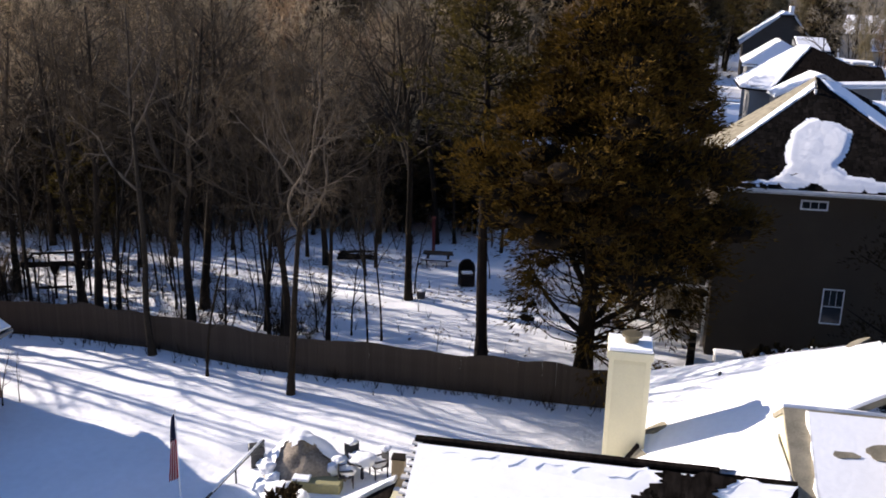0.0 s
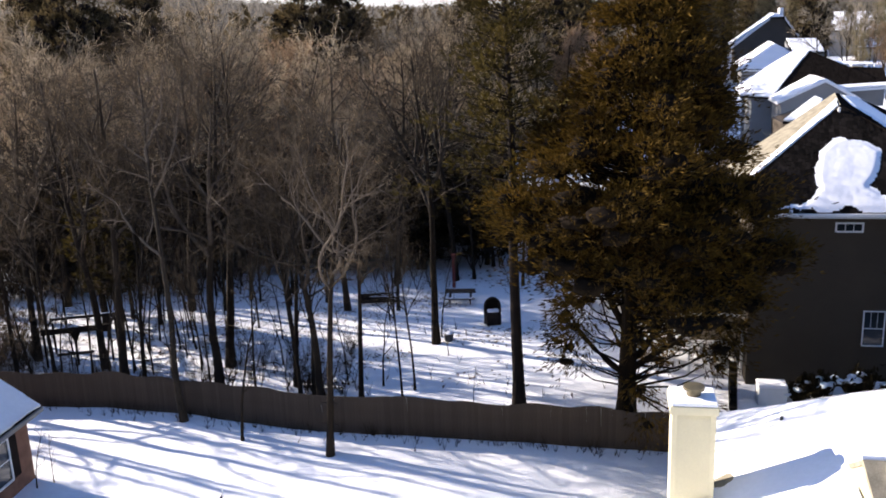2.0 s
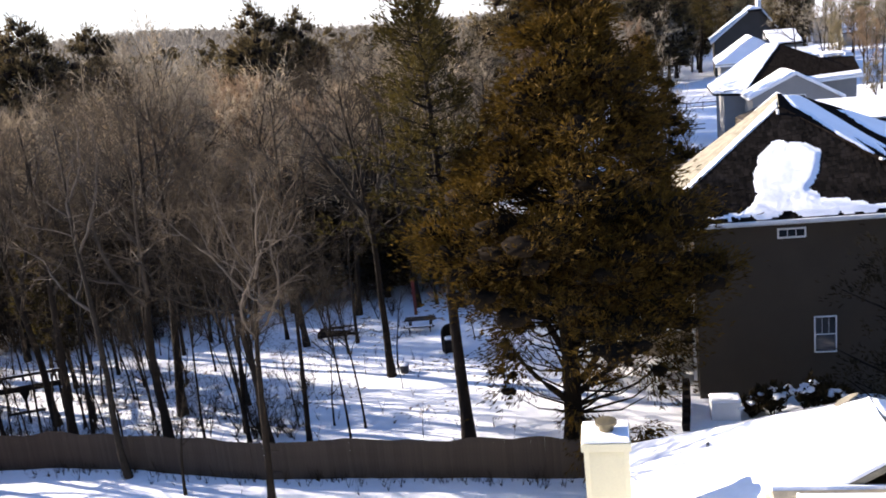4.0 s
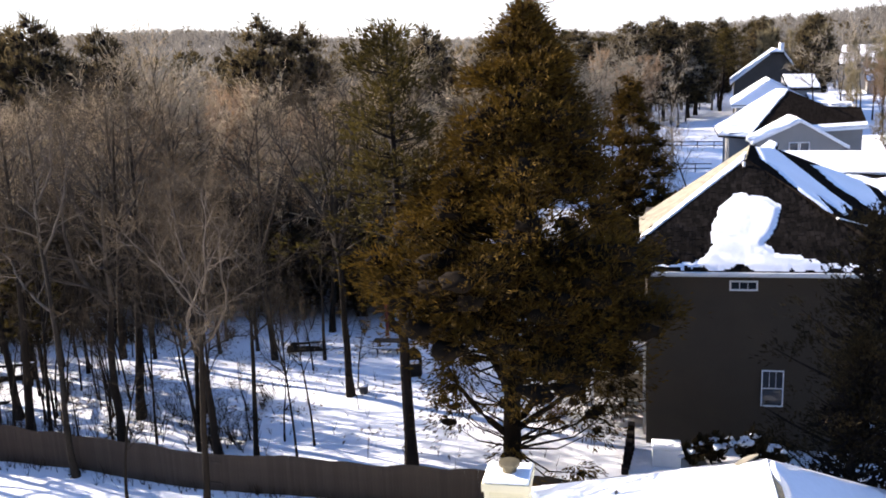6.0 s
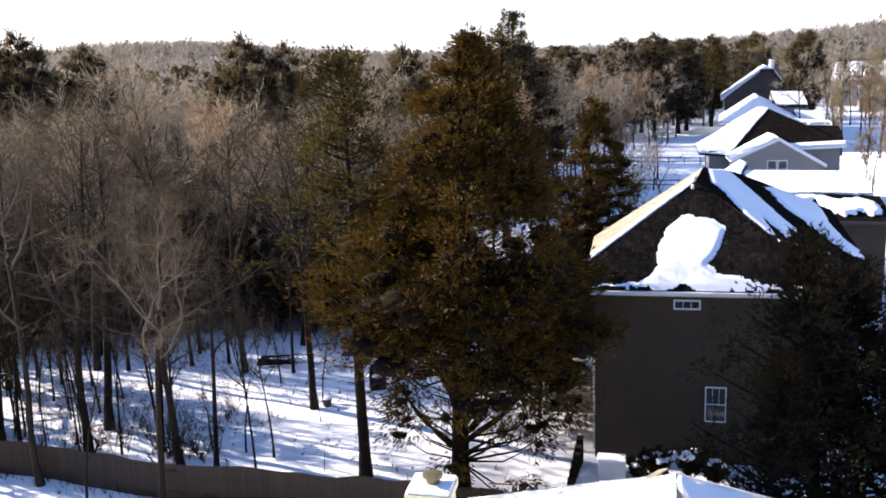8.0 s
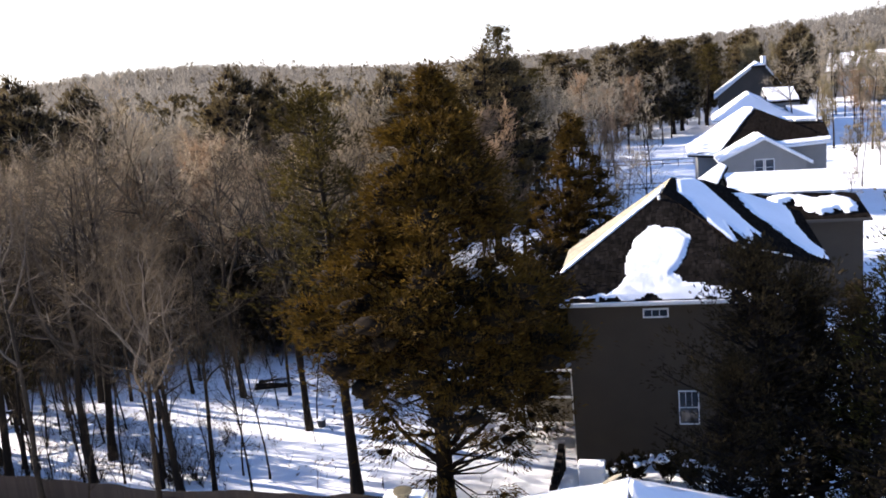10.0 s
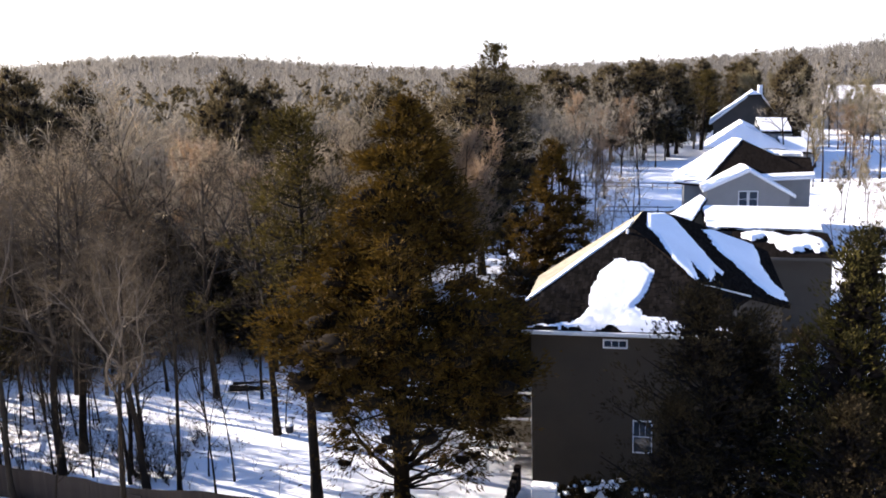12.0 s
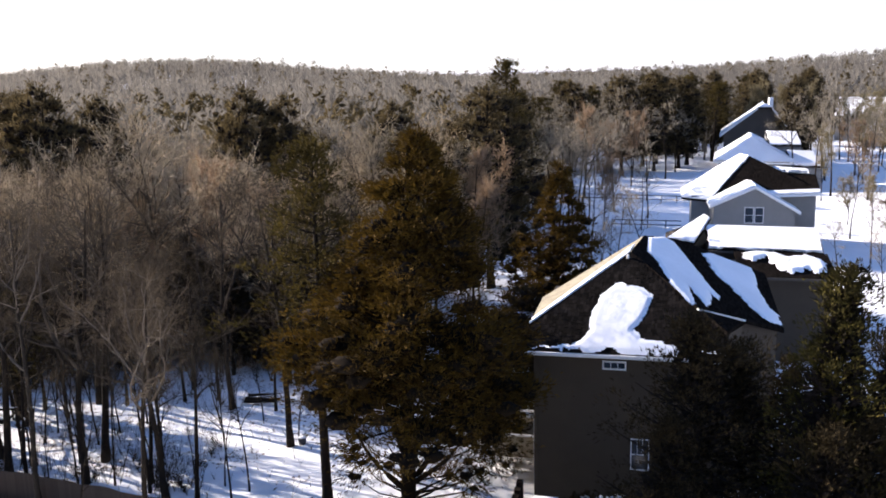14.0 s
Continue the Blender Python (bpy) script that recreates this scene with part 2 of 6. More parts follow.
def spike(verts, faces, p, q, r):
    """A thin tapering twig from p to q."""
    d = (q - p).normalized()
    a = d.orthogonal().normalized()
    a.rotate(Matrix.Rotation(len(verts) * 2.4, 3, d))
    i = len(verts)
    verts += [tuple(p + a * r), tuple(p - a * r), tuple(q)]
    faces.append((i, i + 1, i + 2))


def around(rng, d, angle):
    """d turned away by an angle (radians) to a random side."""
    a = d.orthogonal().normalized()
    a.rotate(Matrix.Rotation(rng.uniform(0, math.tau), 3, d))
    return (d * math.cos(angle) + a * math.sin(angle)).normalized()


def limb(rng, start, d, length, r, steps, rise, wander):
    pts, radii, p = [start.copy()], [r], start.copy()
    for i in range(steps):
        d = (d + Vector((rng.uniform(-1, 1), rng.uniform(-1, 1), rng.uniform(-1, 1))) * wander + Vector((0, 0, rise))).normalized()
        p = p + d * (length / steps)
        pts.append(p.copy())
        radii.append(r * (1 - 0.82 * (i + 1) / steps))
    return pts, radii


def along(pts, f):
    k = min(len(pts) - 2, int(f * (len(pts) - 1)))
    u = f * (len(pts) - 1) - k
    return pts[k].lerp(pts[k + 1], u), (pts[k + 1] - pts[k]).normalized()


def bare_tree(rng, height, r0, first=0.4, limbs=13, reach=0.28, lean=(0, 0), twigs=7, whips=4, fork=0, twig_r=0.016, wander=0.1, subs=6, spread=(0.5, 1.0), bend=0.04, straight=0.5, up=0.08, pale=False, boughs=()):
    """The trunk, the twigs of the crown and, where they are paler than the trunk, the boughs, as meshes' data."""
    tv, tf, cv, cf, bv, bf = [], [], [], [], [], []
    d0 = Vector((lean[0], lean[1], 1)).normalized()
    trunk, tr = limb(rng, Vector((0, 0, -0.3)), d0, height * 0.95, r0, 10, 0.02, wander * straight)
    tr[0] *= 1.35
    tube(tv, tf, trunk, tr, 7)
    mains = [(trunk, tr)]
    for n in range(fork):
        s, d = along(trunk, first * rng.uniform(0.9, 1.25))
        lm, lr = limb(rng, s, around(rng, d, rng.uniform(0.35, 0.7)), height * (1 - first) * rng.uniform(0.75, 0.95), r0 * 0.55, 8, 0.07, wander * 1.6)
        tube(*((bv, bf) if pale else (tv, tf)), lm, lr, 6)
        mains.append((lm, lr))
    for f, az, tilt, length in boughs:
        s, d = along(trunk, f)
        out = Vector((math.cos(radians(az)) * math.sin(radians(tilt)), math.sin(radians(az)) * math.sin(radians(tilt)), math.cos(radians(tilt))))
        lm, lr = limb(rng, s, out, length, r0 * 0.4, 12, 0.05, 0.34)
        tube(*((bv, bf) if pale else (tv, tf)), lm, lr, 6)
        mains.append((lm, lr))
    for trunk_pts, trunk_r in mains:
        lo = first if trunk_pts is trunk else 0.15
        count = limbs if trunk_pts is trunk else limbs * 2 // 3
        for i in range(count):
            f = lo + (0.97 - lo) * ((i + rng.uniform(0.1, 0.9)) / count)
            s, d = along(trunk_pts, f)
            length = height * reach * (1.15 - 0.7 * (f - lo) / (1 - lo)) * rng.uniform(0.7, 1.25)
            r = max(0.02, trunk_r[min(len(trunk_r) - 1, int(f * (len(trunk_r) - 1)))] * rng.uniform(0.45, 0.75))
            lm, lr = limb(rng, s, around(rng, d, rng.uniform(*spread)), length, r, 6, bend, 0.24)
            tube(*((bv, bf) if pale else (tv, tf)), lm, lr, 4)
            for j in range(subs):
                g = 0.2 + 0.78 * (j + rng.random()) / subs
                s2, d2 = along(lm, g)
                sub, sr = limb(rng, s2, around(rng, d2, rng.uniform(0.45, 1.0)), length * rng.uniform(0.3, 0.55), max(0.014, r * 0.42), 2, 0.03, 0.3)
                tube(*((bv, bf) if pale else (cv, cf)), sub, sr, 3)
                for k in range(twigs):
                    s3, d3 = along(sub, 0.1 + 0.88 * rng.random())
                    dd = (around(rng, d3, rng.uniform(0.3, 1.2)) + Vector((0, 0, up))).normalized()
                    e3 = s3 + dd * rng.uniform(0.5, 1.2)
                    spike(cv, cf, s3, e3, twig_r)
                    for q in range(whips):
                        s4 = s3.lerp(e3, rng.uniform(0.1, 0.95))
                        spike(cv, cf, s4, s4 + (around(rng, dd, rng.uniform(0.3, 1.0)) + Vector((0, 0, up))).normalized() * rng.uniform(0.3, 0.8), twig_r * 0.7)
    return (tv, tf), (cv, cf), (bv, bf)


def spray(verts, faces, rng, p, d, length, width):
    """A feathery tuft of three crossing slivers."""
    for k in range(3):
        dd = around(rng, d, rng.uniform(0.05, 0.7))
        side = dd.orthogonal().normalized()
        side.rotate(Matrix.Rotation(rng.uniform(0, math.tau), 3, dd))
        s = p + Vector((rng.uniform(-1, 1), rng.uniform(-1, 1), rng.uniform(-1, 1))) * length * 0.3
        i = len(verts)
        verts += [tuple(s), tuple(s + dd * length * 0.55 + side * width), tuple(s + dd * length), tuple(s + dd * length * 0.45 - side * width)]
        faces.append((i, i + 1, i + 2, i + 3))


def conifer(rng, height, r0, crown_from, profile, branches, tufts, lean=(0, 0), rise=0.25, size=0.5, droop=0.0, core=0, open_foot=0.0, sag=0.0, lobe=1.0):
    """Trunk with boughs, and foliage in ragged clumps along the boughs; profile(u): crown radius from foot (0) to tip (1)."""
    tv, tf, cv, cf = [], [], [], []
    trunk, tr = limb(rng, Vector((0, 0, -0.3)), Vector((lean[0], lean[1], 1)).normalized(), height, r0, 12, 0.0, 0.03)
    tr[0] *= 1.3
    tube(tv, tf, trunk, tr, 8)
    for i in range(branches):
        u = ((i + rng.random()) / branches) ** 0.8
        f = crown_from + (0.985 - crown_from) * u
        s, d = along(trunk, f)
        length = max(0.25, profile(u) * rng.choice((rng.uniform(0.4, 0.75), rng.uniform(0.75, 1.2))))
        az = rng.uniform(0, math.tau)
        out = Vector((math.cos(az), math.sin(az), rise * (0.4 + 1.2 * u) - droop)).normalized()
        lm, lr = limb(rng, s, out, length, 0.02 + 0.018 * length, 4, 0.05, 0.1)
        tube(tv, tf, lm, lr, 4)
        if open_foot and u < open_foot and rng.random() < 0.35:
            continue
        for c in range(max(2, int(length * 1.5 / lobe))):
            g = 1 - 0.72 * rng.random() ** 1.3
            p, dd = along(lm, g)
            lump_r = (0.2 + 0.1 * length * (1.15 - g)) * lobe * rng.uniform(0.75, 1.35)
            p = p + Vector((rng.gauss(0, 1), rng.gauss(0, 1), rng.gauss(0, 0.5))) * lump_r * 0.8
            for k in range(tufts):
                off = Vector((rng.gauss(0, 1), rng.gauss(0, 1), rng.gauss(0, 0.75))) * lump_r * 0.62
                spray(cv, cf, rng, p + off, (dd + Vector((0, 0, 0.4 - sag)) + off * 1.6).normalized(), size * rng.uniform(0.6, 1.3), size * 0.12)
    # bark-dark sprays round the trunk: shade built into the crown's inside
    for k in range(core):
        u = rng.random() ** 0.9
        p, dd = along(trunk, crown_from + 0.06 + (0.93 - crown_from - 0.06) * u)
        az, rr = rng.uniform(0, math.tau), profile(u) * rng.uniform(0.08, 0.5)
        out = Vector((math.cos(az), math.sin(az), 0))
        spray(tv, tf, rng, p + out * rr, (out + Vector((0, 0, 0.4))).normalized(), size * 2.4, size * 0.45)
    return (tv, tf), (cv, cf)


def clump_shape():
    bm = bmesh.new()
    bmesh.ops.create_icosphere(bm, subdivisions=2, radius=1.0)
    shape = [v.co.copy() for v in bm.verts], [tuple(v.index for v in f.verts) for f in bm.faces]
    bm.free()
    return shape


CLUMP = clump_shape()


def plume_tree(rng, height, r0, widths, lumps, per=34, size=0.36, lean=(0, 0), clear=0.0, forks=(), lump=(0.45, 0.95), rag=0.3, foot=1.0, tiers=0.0, lop=0.0):
    """A cedar: trunk, rising limbs, and foliage in plumed clumps; widths: (height, crown radius) from foot to tip."""
    tv, tf, cv, cf = [], [], [], []
    d0 = Vector((lean[0], lean[1], 1)).normalized()
    trunk, tr = limb(rng, Vector((0, 0, -0.3)), d0, height / d0.z, r0, 12, 0.0, 0.025)
    tr[0] *= 1.35
    tube(tv, tf, trunk, tr, 9)

    def reach(z):
        for (z0, w0), (z1, w1) in zip(widths, widths[1:]):
            if z <= z1:
                return w0 + (w1 - w0) * (z - z0) / (z1 - z0)
        return widths[-1][1]
    for f, az, tilt, length in forks:
        s = along(trunk, f)[0]
        out = Vector((math.cos(radians(az)) * math.sin(radians(tilt)), math.sin(radians(az)) * math.sin(radians(tilt)), math.cos(radians(tilt))))
        lm, lr = limb(rng, s, out, length, r0 * 0.42, 7, 0.11, 0.1)
        tube(tv, tf, lm, lr, 6)
    low, most = widths[0][0], max(w for z, w in widths)
    seed = rng.uniform(0, 90)
    made = 0
    while made < lumps:
        z = rng.uniform(low, height)
        w = reach(z)
        if rng.random() > 0.12 + 0.88 * w / most:
            continue
        az = rng.uniform(0, math.tau)
        edge = w * (1 + rag * noise.noise(Vector((math.cos(az) * 1.4 + seed, math.sin(az) * 1.4, z * 0.5))) + rag * 0.6 * noise.noise(Vector((math.cos(az) * 4, math.sin(az) * 4 + seed, z * 1.3))))
        if z < 8:
            edge *= 1 - lop * max(0.0, -math.cos(az)) + 0.3 * lop * max(0.0, math.cos(az))
        rr = edge * math.sqrt(rng.uniform(0.12, 1.0))
        if z < clear and (rr < 2.2 or rng.random() > foot):
            continue
        if tiers and noise.noise(Vector((math.cos(az) * 1.1, math.sin(az) * 1.1 + seed, z * 0.9))) < -tiers:
            continue
        made += 1
        u = min(0.98, max(0.1, (z - 0.35 * rr) / height))
        s = along(trunk, u)[0]
        c = Vector((math.cos(az) * rr + lean[0] * z, math.sin(az) * rr + lean[1] * z, z))
        mid = s.lerp(c, 0.55) - Vector((0, 0, 0.12 * rr))
        tube(tv, tf, [s, mid, c], [0.02 + 0.012 * rr, 0.015 + 0.006 * rr, 0.008], 3)
        r = rng.uniform(*lump) * (0.55 + 0.45 * w / most)
        out = Vector((math.cos(az), math.sin(az), 0.0))
        # closed dark hull added inside the clump to stand for its inner shade
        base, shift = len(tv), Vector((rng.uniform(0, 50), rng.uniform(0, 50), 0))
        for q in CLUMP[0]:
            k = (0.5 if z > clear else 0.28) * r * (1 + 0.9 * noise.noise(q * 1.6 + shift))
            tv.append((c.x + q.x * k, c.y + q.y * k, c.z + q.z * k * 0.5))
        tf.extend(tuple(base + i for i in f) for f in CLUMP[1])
        for k in range(per):
            off = Vector((rng.gauss(0, 0.6), rng.gauss(0, 0.6), rng.gauss(0, 0.3))) * r
            way = (out * 0.55 + off / r * 0.8 + Vector((0, 0, 0.45 if z > clear else -0.35))).normalized()
            spray(cv, cf, rng, c + off, way, size * rng.uniform(0.65, 1.35), size * 0.1)
    return (tv, tf), (cv, cf)


def tree_thing(name, data, bark, leaf, label, category="tree", group="", crown="crown", limbs=None):
    root = empty(name, None, label, category, group)
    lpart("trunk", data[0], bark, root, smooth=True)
    if len(data) > 2 and data[2][0]:
        lpart("branch_frame", data[2], limbs or bark, root, smooth=True)
    lpart(crown, data[1], leaf, root)
    return root


# ---- ground ----


def ground_z(x, y):
    """Gentle rise of the land far off, with a wooded hill."""
    d = math.hypot(x, y - 20)
    far = max(0.0, d - 220) / 1000
    hill = 20 * math.exp(-((x + 265) / 150) ** 2 - ((y - 780) / 220) ** 2)
    hill2 = 24 * math.exp(-((x - 560) / 260) ** 2 - ((y - 1000) / 260) ** 2)
    near = 0.12 * noise.noise(Vector((x * 0.12, y * 0.12, 0))) + 0.09 * noise.noise(Vector((x * 0.45, y * 0.45, 3))) if d < 140 else 0.0
    return min(far, 1.0) * 6 + hill + hill2 + near


def axis_steps(lo, hi, fine_lo, fine_hi, fine):
    out, v, s = [], fine_lo, fine
    while v < fine_hi:
        out.append(v)
        v += fine
    s = fine
    while v < hi:
        out.append(v)
        s *= 1.22
        v += s
    out.append(hi)
    v, s, left = fine_lo, fine, []
    while v > lo:
        s *= 1.22
        v -= s
        left.append(v)
    return left[::-1] + out


gx, gy = axis_steps(-2500, 2500, -34, 34, 0.8), axis_steps(-400, 4200, 18, 70, 0.8)
gverts = [(x, y, ground_z(x, y)) for y in gy for x in gx]
W = len(gx)
gfaces = [(j * W + i, j * W + i + 1, (j + 1) * W + i + 1, (j + 1) * W + i) for j in range(len(gy) - 1) for i in range(W - 1)]
tagged(lpart("ground", (gverts, gfaces), GROUND, smooth=True), "snow-covered ground striped with long tree shadows", "ground", kind="structure")

# ---- fence ----
FENCE = [(-24.5, 40.4), (-22.1, 40.2), (-16.5, 39.4), (-11.9, 38.1), (-6.4, 36.2), (-1.5, 35.4), (2.1, 34.6), (6.9, 33.5), (11.0, 32.6)]


def fence_point(s):
    for a, b in zip(FENCE, FENCE[1:]):
        step = math.dist(a, b)
        if s <= step:
            u = s / step
            return a[0] + (b[0] - a[0]) * u, a[1] + (b[1] - a[1]) * u, math.atan2(b[1] - a[1], b[0] - a[0])
        s -= step
    return None


fence = empty("fence", None, "weathered dark wooden board fence with a wavy top edge", "fence", kind="structure")
fence_len = sum(math.dist(a, b) for a, b in zip(FENCE, FENCE[1:]))
rngf = random.Random(5)
BOARD_W = 0.142
board_me = None
bmf = boxes((-BOARD_W / 2 - 0.001, BOARD_W / 2 + 0.001, -0.011, 0.011, 0, 1))
bmesh.ops.bevel(bmf, geom=[e for e in bmf.edges if abs(e.verts[0].co.z - e.verts[1].co.z) > 0.5], offset=0.004, segments=1, affect='EDGES')
board_me = bpy.data.meshes.new("board")
bmf.to_mesh(board_me)
bmf.free()
board_me.materials.append(FENCE_WOOD)


def fence_height(s):
    return 1.66 + 0.07 * abs(math.sin(math.pi * s / 2.44)) + 0.06 * math.sin(s * 0.9) + 0.03 * math.sin(s * 2.3 + 1)


s = BOARD_W / 2
while s < fence_len - 0.2:
    x, y, a = fence_point(s)
    ob = new("board", board_me)
    h = fence_height(s) + rngf.uniform(-0.008, 0.008)
    ob.matrix_world = Matrix.Translation((x, y, ground_z(x, y) - 0.06)) @ Matrix.Rotation(a, 4, 'Z') @ Matrix.Rotation(rngf.gauss(0, 0.002), 4, 'Y') @ Matrix.Diagonal((1, 1, h + 0.06, 1))
    ob.parent = fence
    s += BOARD_W
s = 0.1
while s < fence_len - 1.5:
    x, y, a = fence_point(s)
    m = Matrix.Translation((x, y, ground_z(x, y))) @ Matrix.Rotation(a, 4, 'Z')
    p = part("post", boxes((-0.05, 0.05, 0.03, 0.13, -0.3, 1.6)), FENCE_WOOD, fence)
    p.matrix_world = m
    for z in (0.35, 1.3):
        r = part("rail", boxes((0, 2.44, 0.012, 0.05, z, z + 0.09)), FENCE_WOOD, fence)
        r.matrix_world = m
    s += 2.44

# ---- houses ----


def window(parent, m, w, h, cols=1, rows_=2, frame_mat=WHITE, slim=False):
    """A framed sash window on a wall; m puts its middle on the wall face, local -y outwards."""
    win = part("window", boxes((-w / 2, w / 2, -0.02, 0.02, -h / 2, h / 2)), GLASS, parent, "dark glass panes in a white frame")
    win.matrix_world = m
    t = 0.05 if slim else 0.07
    part("frame", boxes((-w / 2 - t, -w / 2, -0.06, 0.02, -h / 2 - t, h / 2 + t), (w / 2, w / 2 + t, -0.06, 0.02, -h / 2 - t, h / 2 + t),
                             (-w / 2, w / 2, -0.06, 0.02, h / 2, h / 2 + t), (-w / 2, w / 2, -0.09, 0.02, -h / 2 - t, -h / 2)), frame_mat, win)
    bars = [(-w / 2, w / 2, -0.045, -0.021, -h / 2 + h * i / rows_ - 0.02, -h / 2 + h * i / rows_ + 0.02) for i in range(1, rows_)]
    bars += [(-w / 2 + w * i / cols - 0.015, -w / 2 + w * i / cols + 0.015, -0.04, -0.022, -h / 2, h / 2) for i in range(1, cols)]
    if slim:
        bars = [(-w / 2, w / 2, -0.045, -0.021, -0.02, 0.02)] + [(-w / 2 + w * i / cols - 0.009, -w / 2 + w * i / cols + 0.009, -0.035, -0.022, 0.02, h / 2) for i in range(1, cols)]
    for bar in bars:
        part("glazing_bar", boxes(bar), frame_mat, win)
    return win


def siding(x0, x1, z0, z1, y, pitch=0.16, lap=0.018):
    """Lap siding courses on a face at y looking to -y, as one mesh."""
    z = z0
    bm = bmesh.new()
    while z < z1 - 0.01:
        top = min(z + pitch, z1)
        v = [bm.verts.new(c) for c in ((x0, y - lap, z), (x1, y - lap, z), (x1, y - 0.002, top), (x0, y - 0.002, top), (x0, y, z), (x1, y, z))]
        bm.faces.new((v[0], v[1], v[2], v[3]))
        bm.faces.new((v[4], v[5], v[1], v[0]))
        z += pitch
    return bm


def snow_slab(poly, thick=0.14, seed=0, edge=0.12, step=0.4):
    """Snow lying on a sloping polygon: an even slab with an uneven, slumped rim."""
    rng = random.Random(seed)
    normal = Vector()
    for a, b in zip(poly, poly[1:] + poly[:1]):
        a, b = Vector(a), Vector(b)
        normal += a.cross(b)
    normal.normalize()
    if normal.z < 0:
        normal = -normal
        poly = poly[::-1]
    pts, ins = [], []
    m = len(poly)
    for n in range(m):
        a, b = Vector(poly[n]), Vector(poly[(n + 1) % m])
        side = normal.cross(b - a).normalized()
        k = max(1, int((b - a).length / step))
        for i in range(k):
            pts.append(a.lerp(b, i / k) + side * (rng.uniform(0, edge) + edge * 0.5 * noise.noise(Vector((i * 0.35, n, seed)))))
            ins.append(side)
    bm = bmesh.new()
    low = [bm.verts.new(p + normal * 0.004) for p in pts]
    mid = [bm.verts.new(p + normal * thick * 0.75) for p in pts]
    n = len(pts)
    top = [bm.verts.new(p + (ins[i] + ins[i - 1]) * thick * 0.35 + normal * thick) for i, p in enumerate(pts)]
    for i in range(n):
        j = (i + 1) % n
        bm.faces.new((low[i], low[j], mid[j], mid[i]))
        bm.faces.new((mid[i], mid[j], top[j], top[i]))
    f = bm.faces.new(top)
    bmesh.ops.triangulate(bm, faces=[f], ngon_method='EAR_CLIP')
    return bm


def snow_patch(outline, on, thick=0.16, step=0.13, seed=0, rough=1.0):
    """A ragged patch of snow on a slope: outline in plan, on(x, y) gives the slope's height."""
    def inside(x, y):
        hit = False
        for (x0, y0), (x1, y1) in zip(outline, outline[1:] + outline[:1]):
            if (y0 > y) != (y1 > y) and x < (x1 - x0) * (y - y0) / (y1 - y0) + x0:
                hit = not hit
        return hit
    def gap(x, y):
        best = 9.0
        for (x0, y0), (x1, y1) in zip(outline, outline[1:] + outline[:1]):
            dx, dy = x1 - x0, y1 - y0
            u = max(0, min(1, ((x - x0) * dx + (y - y0) * dy) / (dx * dx + dy * dy)))
            best = min(best, math.hypot(x - x0 - u * dx, y - y0 - u * dy))
        return best
    xs, ys = [p[0] for p in outline], [p[1] for p in outline]
    nx, ny = int((max(xs) - min(xs)) / step) + 2, int((max(ys) - min(ys)) / step) + 2
    verts, faces, index = [], [], {}
    def vert(i, j):
        if (i, j) not in index:
            x, y = min(xs) + (i - 0.5) * step, min(ys) + (j - 0.5) * step
            w = 0.3 * noise.noise(Vector((x * 1.7, y * 1.7, seed))) + 0.2 * noise.noise(Vector((x * 5, y * 5, seed)))
            d = gap(x, y) if inside(x, y) else 0.0
            up = thick * min(1.0, 0.25 + d / 0.3) * (1 + 0.5 * w)
            index[i, j] = len(verts)
            verts.append((x, y, on(x, y) + up))
        return index[i, j]
    for i in range(nx):
        for j in range(ny):
            x, y = min(xs) + i * step, min(ys) + j * step
            wob = 0.5 * noise.noise(Vector((x * 1.8, y * 1.8, seed + 5.0))) + 0.12 * noise.noise(Vector((x * 5.0, y * 5.0, seed)))
            if inside(x + wob * 0.6 * rough, y + wob * rough):
                faces.append((vert(i, j), vert(i + 1, j), vert(i + 1, j + 1), vert(i, j + 1)))
    return verts, faces


def blob(cx, cy, rx, ry, seed, n=40, rough=0.25):
    """An irregular closed outline."""
    out = []
    for i in range(n):
        a = math.tau * i / n
        k = 1 + rough * noise.noise(Vector((math.cos(a) * 1.6 + seed, math.sin(a) * 1.6, seed * 0.7))) + rough * 0.5 * noise.noise(Vector((math.cos(a) * 5, math.sin(a) * 5 + seed, 2.0)))
        out.append((cx + rx * k * math.cos(a), cy + ry * k * math.sin(a)))
    return out


HOME = Matrix.Translation((13.0, 23.6, 0)) @ Matrix.Rotation(radians(-10), 4, 'Z')
NEXT = Matrix.Translation((12.6, 37.7, 0)) @ Matrix.Rotation(radians(-10), 4, 'Z')


